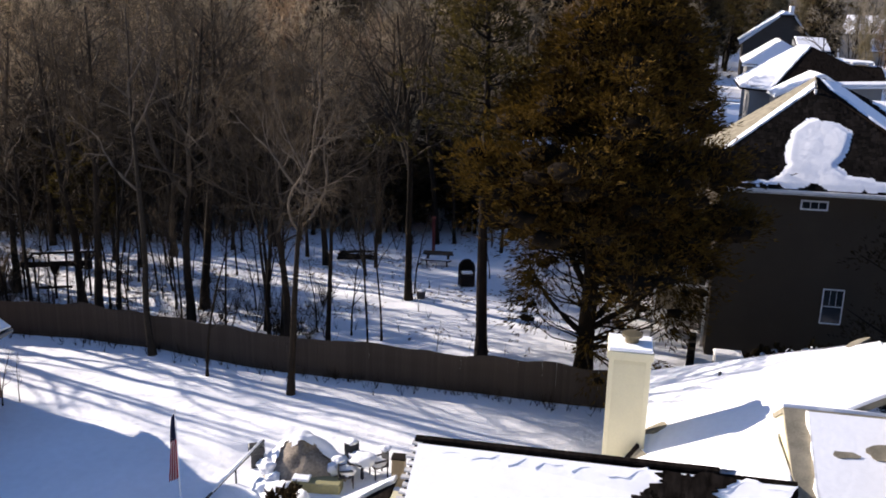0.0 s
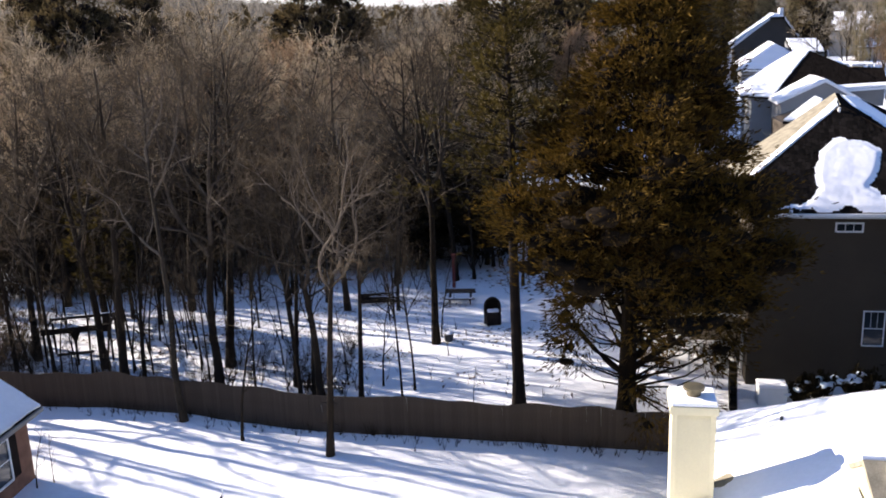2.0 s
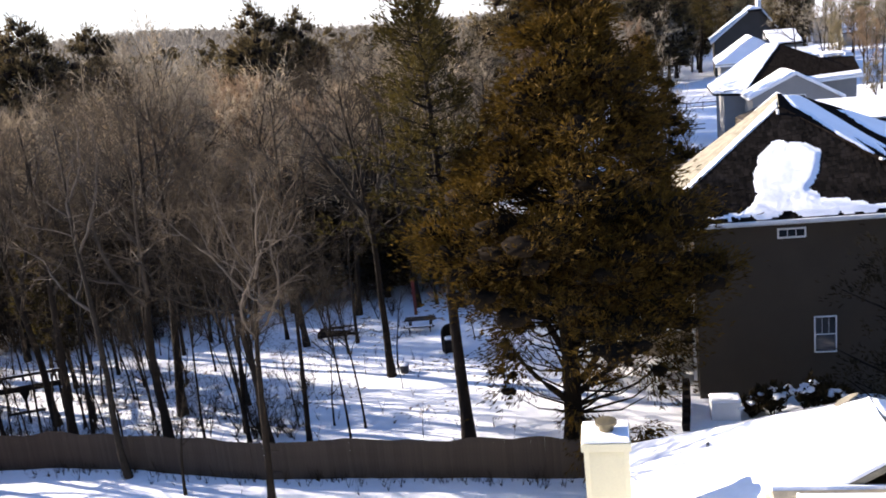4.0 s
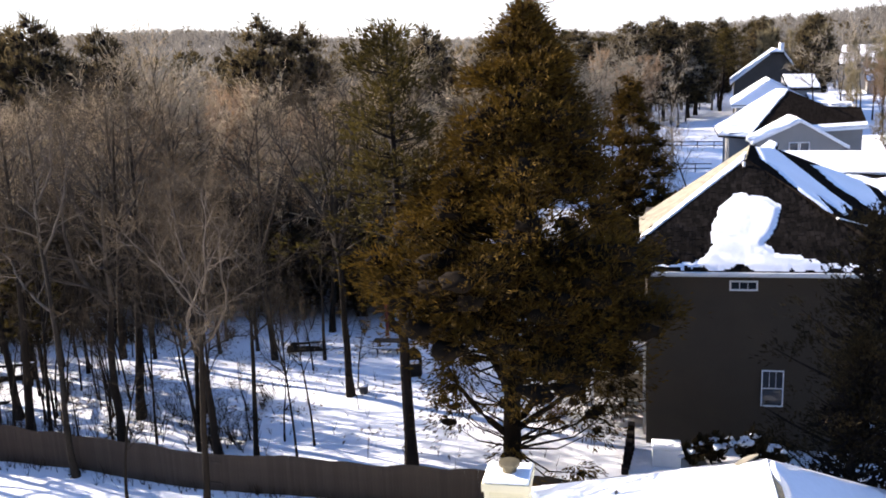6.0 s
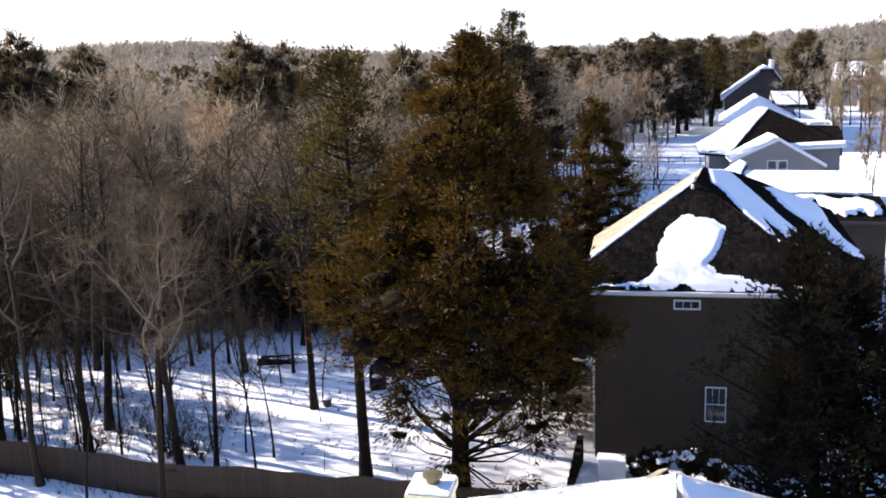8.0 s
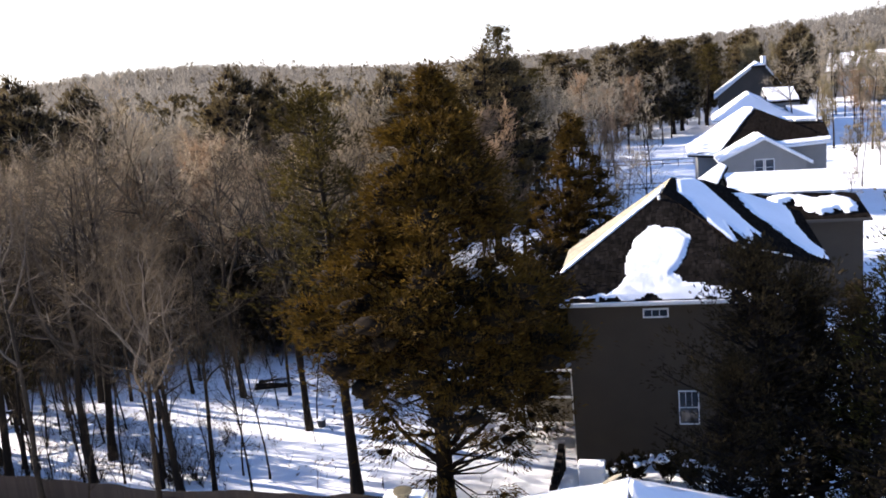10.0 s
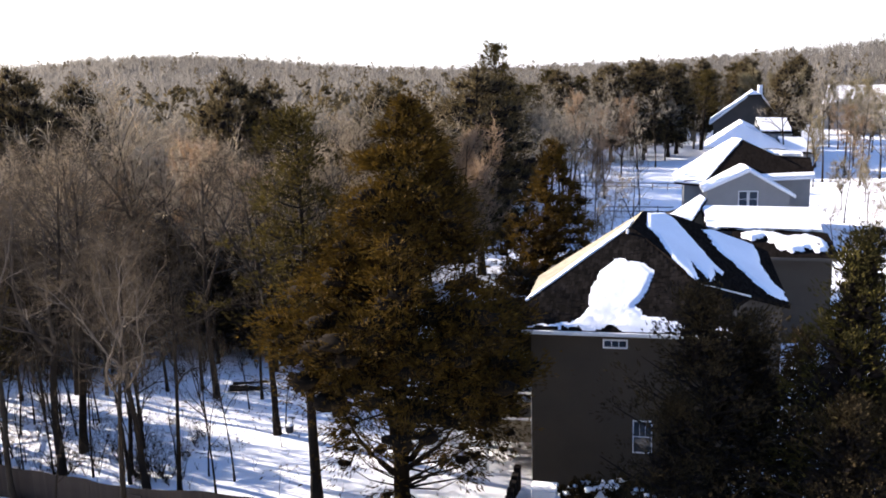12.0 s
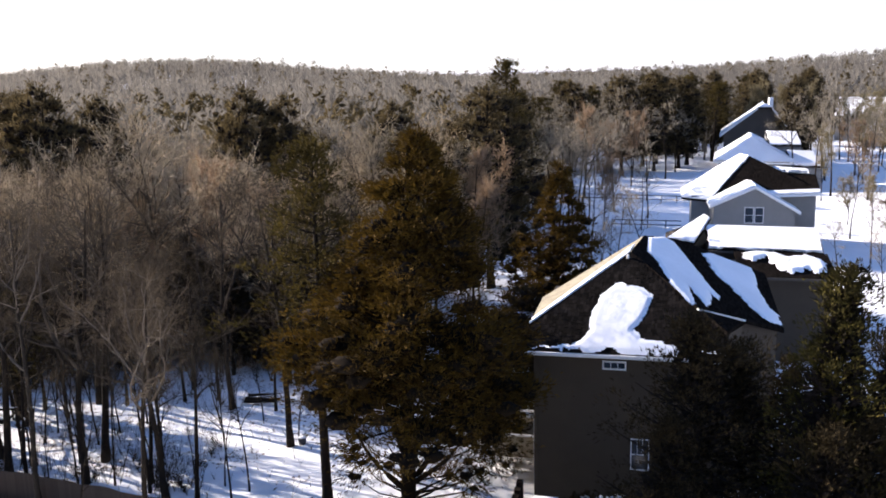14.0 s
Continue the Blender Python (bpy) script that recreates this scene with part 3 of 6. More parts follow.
def home_house():
    """The snowy hip-and-gable roofs over which the camera rises."""
    h = empty("house", HOME, "cream-sided house under thick snow on its hip and gable roofs", "house")
    part("wall", boxes((-6.3, 6.3, -11, 4.6, -0.3, 2.75)), CREAM, h).matrix_world = HOME
    part("wall", boxes((-11.8, -6.31, -10.6, -0.5, -0.3, 2.0)), CREAM, h).matrix_world = HOME
    north = [(6.9, 5.17, 2.97), (0, 0, 6.9), (-6.9, 5.17, 2.97)]
    east = [(0, -12, 6.9), (0, 0, 6.9), (6.9, 5.17, 2.97), (6.9, -12, 2.97)]
    west2 = [(-6.9, -2.5, 2.97), (-3.0, -2.5, 5.193), (-3.0, -12, 5.193), (-6.9, -12, 2.97)]
    west = [(-6.9, 5.17, 2.97), (0, 0, 6.9), (0, -3.0, 6.9), (-6.9, -3.0, 2.97)]
    for nm, poly in (("west", west), ("westlow", west2), ("north", north), ("east", east)):
        part("roof", plate(poly, 0.18), TAN_SHINGLE, h).matrix_world = HOME
        s = part("roof_snow", snow_slab(poly, 0.124 if nm == "westlow" else 0.13, len(nm), 0.03 if "west" in nm else 0.3), SNOW, h, "smooth white snow blanket")
        s.matrix_world = HOME
    # west gable
    bz, by, bx = 6.13, -3.18, -3.03
    front = [(bx, by, bz), (bx, by - 4.6, bz - 4.6 * 0.4), (6, by - 4.6, bz - 4.6 * 0.4), (6, by, bz)]
    back = [(bx, by, bz), (6, by, bz), (6, by + 3.0, bz - 1.86), (bx, by + 3.0, bz - 1.86)]
    for poly, e in ((front, 0.3), (back, 0.1)):
        part("roof", plate(poly, 0.16), TAN_SHINGLE, h).matrix_world = HOME
    fs = [(bx + 0.42, by - 0.12, bz - 0.05), (bx + 0.3, by - 4.6, bz - 4.6 * 0.4), (6, by - 4.6, bz - 4.6 * 0.4), (6, by - 0.1, bz - 0.04)]
    part("roof_snow", snow_slab(fs, 0.12, 11, 0.22), SNOW, h).matrix_world = HOME
    part("roof_snow", snow_slab(back, 0.12, 12, 0.1), SNOW, h).matrix_world = HOME
    face = bmesh.new()
    rim = [(by + 2.9, bz - 1.9), (by, bz - 0.12), (by - 4.5, bz - 1.92), (by - 4.5, 2.2), (by + 2.9, 2.2)]
    outer, inner = [face.verts.new((bx + 0.05, y, z)) for y, z in rim], [face.verts.new((bx + 0.3, y, z)) for y, z in rim]
    face.faces.new(outer[::-1])
    face.faces.new(inner)
    for i in range(5):
        face.faces.new((outer[i], outer[(i + 1) % 5], inner[(i + 1) % 5], inner[i]))
    part("gable_wall", face, CREAM, h).matrix_world = HOME
    # low front wing
    fz, fy, fx0, fx1 = 5.3, -5.6, -12.2, -4.2
    ff = [(fx0, fy + 0.45, fz - 0.2), (fx0, fy - 6, fz - 3.6), (fx1 + 1.1, fy - 6, fz - 3.6), (fx1 + 1.1, fy - 0.46, fz + 0.31)]
    ffr = [(fx0, fy + 0.45, fz - 0.2), (fx1, fy - 0.35, fz + 0.25), (fx1, 0.0, 2.15), (fx0, 0.1, 2.05)]
    for poly in (ff, ffr):
        part("roof", plate(poly, 0.16), SHINGLE, h).matrix_world = HOME
    sf = [(fx0 + 0.03, fy + 0.32, fz - 0.25), (fx0 + 0.02, fy - 6, fz - 3.6), (fx1 + 1.1, fy - 6, fz - 3.6), (fx1 + 1.1, fy - 0.58, fz + 0.24)]
    part("roof_snow", snow_slab(sf, 0.12, 21, 0.3, 0.22), SNOW, h).matrix_world = HOME
    sb = [(fx0 + 0.2, fy + 0.75, fz - 0.4), (fx1, fy + 0.0, fz + 0.05), (fx1, 0.0, 2.15), (fx0 + 0.2, 0.1, 2.05)]
    part("roof_snow", snow_slab(sb, 0.12, 22, 0.15), SNOW, h).matrix_world = HOME
    part("ridge_cap", plate([(fx0, fy + 0.54, fz - 0.24), (fx0, fy + 0.34, fz - 0.24), (fx1 - 0.6, fy - 0.42, fz + 0.2), (fx1 - 0.6, fy - 0.24, fz + 0.2)], 0.08, 0.14), SHINGLE, h, "dark ridge shingles clear of snow").matrix_world = HOME
    part("gable_wall", plate([(fx0 + 0.2, fy + 0.4, fz - 0.3), (fx0 + 0.2, fy - 5.6, fz - 3.4), (fx0 + 0.4, fy - 5.6, fz - 3.4), (fx0 + 0.4, fy + 0.4, fz - 0.3)], 1.5), CREAM, h).matrix_world = HOME
    # stepped shingle ends along the left rake, dusted with snow
    for i in range(15):
        u = (i + 0.4) / 15
        y, z = fy + 0.4 - 2.7 * u, fz - 0.22 - 1.45 * u
        part("rake_shingle", boxes((fx0 - 0.05 - 0.04 * (i % 3), fx0 + 0.2, y - 0.09, y + 0.088, z + 0.02, z + 0.07)), RAKE, h).matrix_world = HOME
    # bare patches
    def on_west(x):
        return 6.9 + x * 0.5691
    for cx, cy, rx, ry, sd in ((-5.95, -0.15, 0.34, 0.26, 1.0), (-0.55, 0.42, 0.3, 0.14, 5.0)):
        poly = [(x, y, on_west(x)) for x, y in blob(cx, cy, rx, ry, sd, 18)]
        part("bare_patch", plate(poly, 0.05, 0.17), TAN_SHINGLE, h, "bare tan shingles melted free of snow").matrix_world = HOME
    def on_f(x, y):
        return fz - 0.2 + (x - fx0) / (fx1 - fx0) * 0.45 + (y - fy - 0.45 + (x - fx0) / (fx1 - fx0) * 0.8) * 0.53
    for cx, cy, rx, ry, sd in ((-5.6, fy - 0.75, 0.75, 0.3, 2.0), (-6.2, fy - 1.2, 0.4, 0.35, 3.0)):
        poly = [(x, y, on_f(x, y)) for x, y in blob(cx, cy, rx, ry, sd, 44, 0.95)]
        part("bare_patch", plate(poly, 0.05, 0.15), SHINGLE, h, "bare dark shingles showing through snow").matrix_world = HOME
    for cx, cy, rx, ry, sd in ((-1.75, by - 1.45, 0.28, 0.1, 4.0), (-0.85, by - 1.3, 0.35, 0.2, 6.0)):
        poly = [(x, y, bz + (y - by) * 0.4) for x, y in blob(cx, cy, rx, ry, sd, 18, 0.5)]
        part("bare_patch", plate(poly, 0.05, 0.15), TAN_SHINGLE, h, "bare tan shingles melted free of snow").matrix_world = HOME
    # chimney
    c = part("chimney", boxes((-7.45, -6.3, -1.1, 0.02, 1.8, 6.35)), CREAM, h, "tall cream lap-sided chimney chase")
    c.matrix_world = HOME
    part("siding", siding(-7.33, -6.42, 2.3, 6.15, -1.1, 0.17, 0.034), CREAM, c).matrix_world = HOME
    part("corner_board", boxes((-7.47, -7.33, -1.125, -1.1, 1.8, 6.2), (-6.42, -6.28, -1.125, -1.1, 1.8, 6.2)), CREAM, c).matrix_world = HOME
    part("cap_trim", boxes((-7.53, -6.22, -1.18, 0.1, 6.2, 6.42)), CREAM, c).matrix_world = HOME
    part("cap_snow", boxes((-7.5, -6.25, -1.15, 0.07, 6.42, 6.52)), SNOW, c, bevel=0.03).matrix_world = HOME
    fv, ff_ = [], []
    tube(fv, ff_, [Vector((-6.85, -0.5, 6.5)), Vector((-6.85, -0.5, 6.68)), Vector((-6.85, -0.5, 6.7)), Vector((-6.85, -0.5, 6.78)), Vector((-6.85, -0.5, 6.8))], [0.2, 0.2, 0.3, 0.3, 0.12], 14)
    lpart("flue_cap", (fv, ff_), GALV, c, "round weathered metal flue cap").matrix_world = HOME
    pv, pf = [], []
    tube(pv, pf, [Vector((-4.0, 1.84, 4.4)), Vector((-4.0, 1.84, 4.86)), Vector((-4.0, 1.84, 4.88))], [0.05, 0.05, 0.03], 8)
    lpart("vent_pipe", (pv, pf), DARK_METAL, h, "dark plumbing vent pipe").matrix_world = HOME
    # snow-edged porch roof below the rake
    porch = [Vector(p) for p in ((-0.5, 22.6, 2.9), (-2.6, 21.6, 2.35), (-3.4, 19.6, 2.1), (-0.9, 19.6, 2.9))]
    back = HOME.inverted()
    part("porch_roof", plate([tuple(back @ p) for p in porch], 0.14), SHINGLE, h).matrix_world = HOME
    lip = [porch[0], porch[1], porch[1] + Vector((0.22, -0.55, 0.03)), porch[0] + Vector((0.0, -0.4, 0.03))]
    part("porch_snow", snow_slab([tuple(back @ p) for p in lip], 0.12, 24, 0.1, 0.25), SNOW, h).matrix_world = HOME
    part("porch_wall", boxes((-14.2, -12.4, -4.2, -2.6, -0.3, 2.0)), CREAM, h).matrix_world = HOME
    # saddle flashing behind the chimney
    part("saddle", plate([(-6.95, -1.55, 3.02), (-6.48, -1.32, 3.62), (-5.95, -1.75, 3.4)], 0.05, 0.02), TAN_SHINGLE, c, "bare tan cricket against the chimney").matrix_world = HOME
    part("saddle_edge", plate([(-7.02, -1.58, 3.03), (-6.5, -1.34, 3.7), (-6.42, -1.36, 3.64), (-6.9, -1.6, 3.03)], 0.06, 0.05), SHINGLE, c).matrix_world = HOME
    return h


def next_house():
    """Tall taupe house with a dark hip facing the lawn and snow on its further slopes."""
    h = empty("house", NEXT, "tall taupe-sided house under a dark hip roof with snow patches", "house")
    E0, Y0 = 8.205, 1.25
    def place(ob):
        ob.matrix_world = NEXT
        return ob
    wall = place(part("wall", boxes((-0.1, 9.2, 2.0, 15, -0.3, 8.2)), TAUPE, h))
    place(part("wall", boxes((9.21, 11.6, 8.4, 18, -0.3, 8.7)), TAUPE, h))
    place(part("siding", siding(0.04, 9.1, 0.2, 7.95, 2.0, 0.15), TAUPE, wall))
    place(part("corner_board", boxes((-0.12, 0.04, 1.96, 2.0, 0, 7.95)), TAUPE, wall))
    K = 0.62
    def on_front(x, y):
        return E0 + (y - Y0) * K
    def on_right(x, y):
        return 13.347 - 0.482 * x + 0.117 * y
    def on_left(x, y):
        return 9.13 + (x + 0.45) * 0.6
    def slope(on, plan):
        return [(x, y, on(x, y)) for x, y in plan]
    peak, back, foot = (4.45, 7.5, 12.08), (5.05, 11.4, 12.26), (-0.45, 2.75, 9.13)
    front = [(-0.4, Y0, E0), (9.2, Y0, E0), (9.2, 2.55, on_front(9.2, 2.55)), peak, foot]
    left = [foot, peak, back, (-0.45, 8.4, 9.13)]
    right = [peak, (9.2, 2.55, 9.21)] + slope(on_right, ((10.3, 5.5), (12.4, 7.0), (12.3, 15.6), (8.7, 14.6), (6.9, 13.9))) + [back]
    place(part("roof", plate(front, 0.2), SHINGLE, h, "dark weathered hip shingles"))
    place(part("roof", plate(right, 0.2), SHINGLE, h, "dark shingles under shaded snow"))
    place(part("roof", plate(left, 0.2), TAN_SHINGLE, h, "tan shingle slope edged with snow"))
    place(part("wall", boxes((-0.1, 4.4, 3.4, 12.0, 8.21, 8.95)), TAUPE, h))
    place(part("wall", plate(slope(lambda x, y: on_right(x, y) - 0.25, ((9.21, 4.0), (10.2, 5.9), (12.1, 7.5), (11.9, 14.8), (9.21, 14.4))), 9.0), TAUPE, h))
    # courses of shingles on the slope that faces the lawn
    rng = random.Random(17)
    course = bmesh.new()
    y = Y0 + 0.1
    while y < 7.0:
        x0 = -0.4 if y < 2.4 else -0.45 + (y + 0.33 - 2.75) * 4.9 / 4.75
        x1 = 9.2 if y < 2.1 else 9.2 - (y + 0.33 - 2.5) * 4.75 / 5.0
        x = x0 + 0.05
        while x < x1 - 0.1:
            w = min(rng.uniform(0.09, 0.24), x1 - x)
            lift, dy = rng.uniform(0.006, 0.022), rng.uniform(-0.1, 0.1)
            ya, yb = y + dy, y + 0.3
            low = [course.verts.new((xx, yy, on_front(xx, yy) + 0.004)) for xx, yy in ((x, ya), (x + w - 0.02, ya), (x + w - 0.02, yb), (x, yb))]
            top = [course.verts.new((v.co.x, v.co.y, v.co.z + (lift if k < 2 else 0.006))) for k, v in enumerate(low)]
            course.faces.new(top)
            course.faces.new((low[0], low[1], top[1], top[0]))
            course.faces.new((low[1], low[2], top[2], top[1]))
            course.faces.new((low[3], low[0], top[0], top[3]))
            x += w
        y += 0.24
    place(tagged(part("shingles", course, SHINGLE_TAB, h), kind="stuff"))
    place(part("gutter", boxes((-0.45, 9.25, Y0 - 0.13, Y0 - 0.01, E0 - 0.16, E0 - 0.02)), WHITE, h, "white eave gutter"))
    place(part("soffit", boxes((-0.35, 9.2, Y0 + 0.02, 2.0, E0 - 0.24, E0 - 0.205)), WHITE, h))
    place(part("side_gutter", plate([(7.8, 3.78, 9.98), (10.2, 5.38, 9.06), (10.3, 5.28, 9.06), (7.9, 3.68, 9.98)], 0.1, 0.04), WHITE, h))
    # snow left on the slopes
    rim = [(-0.4, 1.3), (-0.2, 1.36), (1.67, 1.62), (2.34, 2.1), (2.65, 2.6), (2.6, 3.2), (2.95, 4.55), (3.67, 5.25), (4.28, 5.5), (5.07, 5.1), (5.65, 4.6), (5.49, 3.96), (5.1, 3.13), (4.7, 2.6), (5.12, 2.17), (6.2, 1.95), (7.6, 1.6), (9.1, 1.5), (9.15, 1.3)]
    place(lpart("roof_snow", snow_patch(rim, on_front, 0.085, 0.07, 3, 0.75), SNOW, h, "snow slab clinging to the dark slope", smooth=True))
    edge = [(-0.42, 2.79), (4.42, 7.5), (4.62, 8.9), (-0.42, 3.6)]
    place(part("roof_snow", snow_slab(slope(on_left, edge), 0.09, 32, 0.07, 0.4), SNOW, h))
    strip_one = [(5.3, 11.4), (6.2, 13.0), (6.75, 13.0), (7.6, 10.9), (8.6, 8.1), (9.15, 7.1), (9.0, 6.5), (8.62, 6.9), (8.6, 5.3), (8.3, 4.6), (7.45, 6.4), (7.75, 4.2), (7.54, 3.75), (6.6, 5.3), (6.2, 6.5), (5.75, 8.2), (5.25, 8.7)]
    place(lpart("roof_snow", snow_patch(strip_one, on_right, 0.12, 0.08, 7, 0.2), SNOW, h, "blue-shaded snow sliding off the side slope", smooth=True))
    strip_two = [(8.4, 13.3), (8.95, 14.3), (11.4, 15.3), (11.6, 14.1), (11.5, 12.0), (11.8, 9.7), (12.3, 8.8), (12.3, 7.3), (11.5, 6.8), (10.8, 7.9), (10.0, 9.3), (9.2, 10.5)]
    place(lpart("roof_snow", snow_patch(strip_two, on_right, 0.12, 0.1, 8, 0.4), SNOW, h, "blue-shaded snow on the further slope", smooth=True))
    # openings
    window(h, NEXT @ pose(3.88, 1.97, 7.42), 1.02, 0.3, 3, 1)
    window(h, NEXT @ pose(5.2, 1.97, 2.82), 0.82, 1.55, 3, 2, slim=True)
    # roof vent pipe and gable light
    vv, vf = [], []
    tube(vv, vf, [Vector((4.3, 7.05, 11.6)), Vector((4.3, 7.05, 12.0))], [0.07, 0.07], 8)
    place(lpart("vent_pipe", (vv, vf), WHITE, h, "white plumbing vent pipe"))
    # deck with skirting at the rear corner
    d = place(part("deck", boxes((-2.6, -0.14, 3.0, 8.2, 1.7, 1.9)), TAN_PAINT, h, "raised tan deck with white posts"))
    place(part("skirt", boxes((-2.6, -0.14, 2.96, 3.0, 1.9, 2.9)), TAN_PAINT, d))
    for x, y in ((-2.55, 3.0), (-0.2, 2.9), (-2.55, 8.0), (-0.2, 8.0)):
        place(part("post", boxes((x - 0.06, x + 0.06, y - 0.06, y + 0.06, 0, 4.4)), WHITE, d))
    for i in range(6):
        z, y, x = 1.2 - 0.19 * i, 1.5 - 0.46 * i, -0.62 - 0.05 * i
        place(part("step", boxes((x - 0.3, x, y - 0.46, y, -0.1, z)), DARK_BARK, d))
    for z in (2.92, 4.3):
        place(part("rail", boxes((-2.6, -0.14, 2.93, 3.01, z, z + 0.1)), WHITE, d))
    return h


def plain_house(m, w, d, eave, ridge, wall_mat, roof_mat, label, windows=(), over=0.4, snow=True, bare=()):
    """A gabled house: gable towards local -y, width w, depth d."""
    h = empty("house", m, label, "house", "houses along the street")
    def place(ob):
        ob.matrix_world = m
        return ob
    bm = bmesh.new()
    prof = [(-w / 2, -0.5), (w / 2, -0.5), (w / 2, eave), (0, ridge - 0.15), (-w / 2, eave)]
    a = [bm.verts.new((x, 0, z)) for x, z in prof]
    b = [bm.verts.new((x, d, z)) for x, z in prof]
    bm.faces.new(a)
    bm.faces.new(b[::-1])
    for i in range(5):
        bm.faces.new((a[i], b[i], b[(i + 1) % 5], a[(i + 1) % 5]))
    place(part("wall", bm, wall_mat, h))
    k = (ridge - eave) / (w / 2)
    for sgn in (-1, 1):
        x = sgn * (w / 2 + over)
        z = eave - over * k
        poly = [(0, -over, ridge), (0, d + over, ridge), (x, d + over, z), (x, -over, z)]
        place(part("roof", plate(poly, 0.2), roof_mat, h))
        if sgn not in bare:
            place(part("roof_snow", snow_slab(poly, 0.16, int(w * 10) + sgn, 0.15), SNOW, h))
        place(part("fascia", plate([(0, -over - 0.05, ridge), (0, -over - 0.01, ridge), (x, -over - 0.01, z), (x, -over - 0.05, z)], 0.24), WHITE, h))
    for x, z, ww, hh in windows:
        window(h, m @ pose(x, -0.02, z), ww, hh, 2, 2)
    return h


home_house()
next_house()


def spot(x, y, turn=-10):
    return Matrix.Translation((x, y, ground_z(x, y))) @ Matrix.Rotation(radians(turn), 4, 'Z')


# street of houses beyond


def low_house():
    """A long low roof under bright snow, with a porch roof before it."""
    h = empty("house", Matrix(), "low dark-walled house with long bright snowy roofs", "house", "houses along the street")
    top = [(27.7, 67.1, 7.6), (36.2, 65.9, 7.4), (37.3, 70.6, 8.4), (28.4, 71.8, 8.6)]
    part("wall", plate([(28.0, 67.5, 7.3), (36.0, 66.3, 7.1), (37.2, 74, 7.0), (28.8, 75, 7.2)], 7.4), TAUPE, h)
    part("roof", plate(top, 0.2), SHINGLE, h)
    part("roof_snow", snow_slab(top, 0.2, 71, 0.35), SNOW, h)
    part("gutter", plate([(27.7, 66.95, 7.5), (36.2, 65.75, 7.3), (36.2, 65.87, 7.3), (27.7, 67.07, 7.5)], 0.16), FAR_WALL, h)
    # a cross gable lifts its snowy side at the end of the ridge
    tip = [(24.9, 69.6, 7.95), (26.9, 68.4, 7.85), (28.5, 71.4, 8.75), (29.1, 72.6, 9.15), (28.7, 73.6, 9.25), (27.0, 71.6, 8.7)]
    part("gable_roof", plate(tip, 0.18), SHINGLE, h)
    part("gable_snow", snow_slab(tip, 0.16, 78, 0.15, 0.3), SNOW, h)
    part("gable_wall", plate([(25.2, 69.7, 7.7), (26.9, 68.7, 7.6), (28.6, 71.8, 8.4), (29.0, 72.6, 8.8), (29.0, 74.4, 8.8), (25.6, 74.0, 7.7)], 7.6), TAUPE, h)
    low = [(28.9, 61.9, 6.6), (35.6, 60.9, 6.5), (36.0, 64.6, 7.6), (29.3, 65.6, 7.7)]
    part("porch_roof", plate(low, 0.18), SHINGLE, h)
    part("porch_wall", plate([(29.2, 62.4, 6.5), (35.3, 61.5, 6.4), (35.7, 66.2, 6.8), (29.5, 67.0, 6.8)], 6.8), TAUPE, h)
    part("porch_edge", plate([(28.85, 61.8, 6.55), (35.65, 60.8, 6.45), (35.65, 60.88, 6.45), (28.85, 61.88, 6.55)], 0.2), FAR_WALL, h)
    heap = [(29.6, 65.0), (30.2, 63.8), (31.3, 64.2), (31.7, 62.6), (32.6, 61.9), (33.9, 62.2), (34.4, 61.7), (35.2, 61.9), (35.3, 63.4), (34.3, 64.3), (33.0, 64.1), (32.2, 64.8), (30.8, 65.2)]
    def on_porch(x, y):
        return 6.6 - 0.015 * (x - 28.9) + 0.297 * (y - 61.9 + 0.149 * (x - 28.9))
    part_mesh = snow_patch(heap, on_porch, 0.3, 0.12, 9, 0.6)
    lpart("porch_snow", part_mesh, SNOW, h, "ragged heaps of porch snow", smooth=True)
    return h


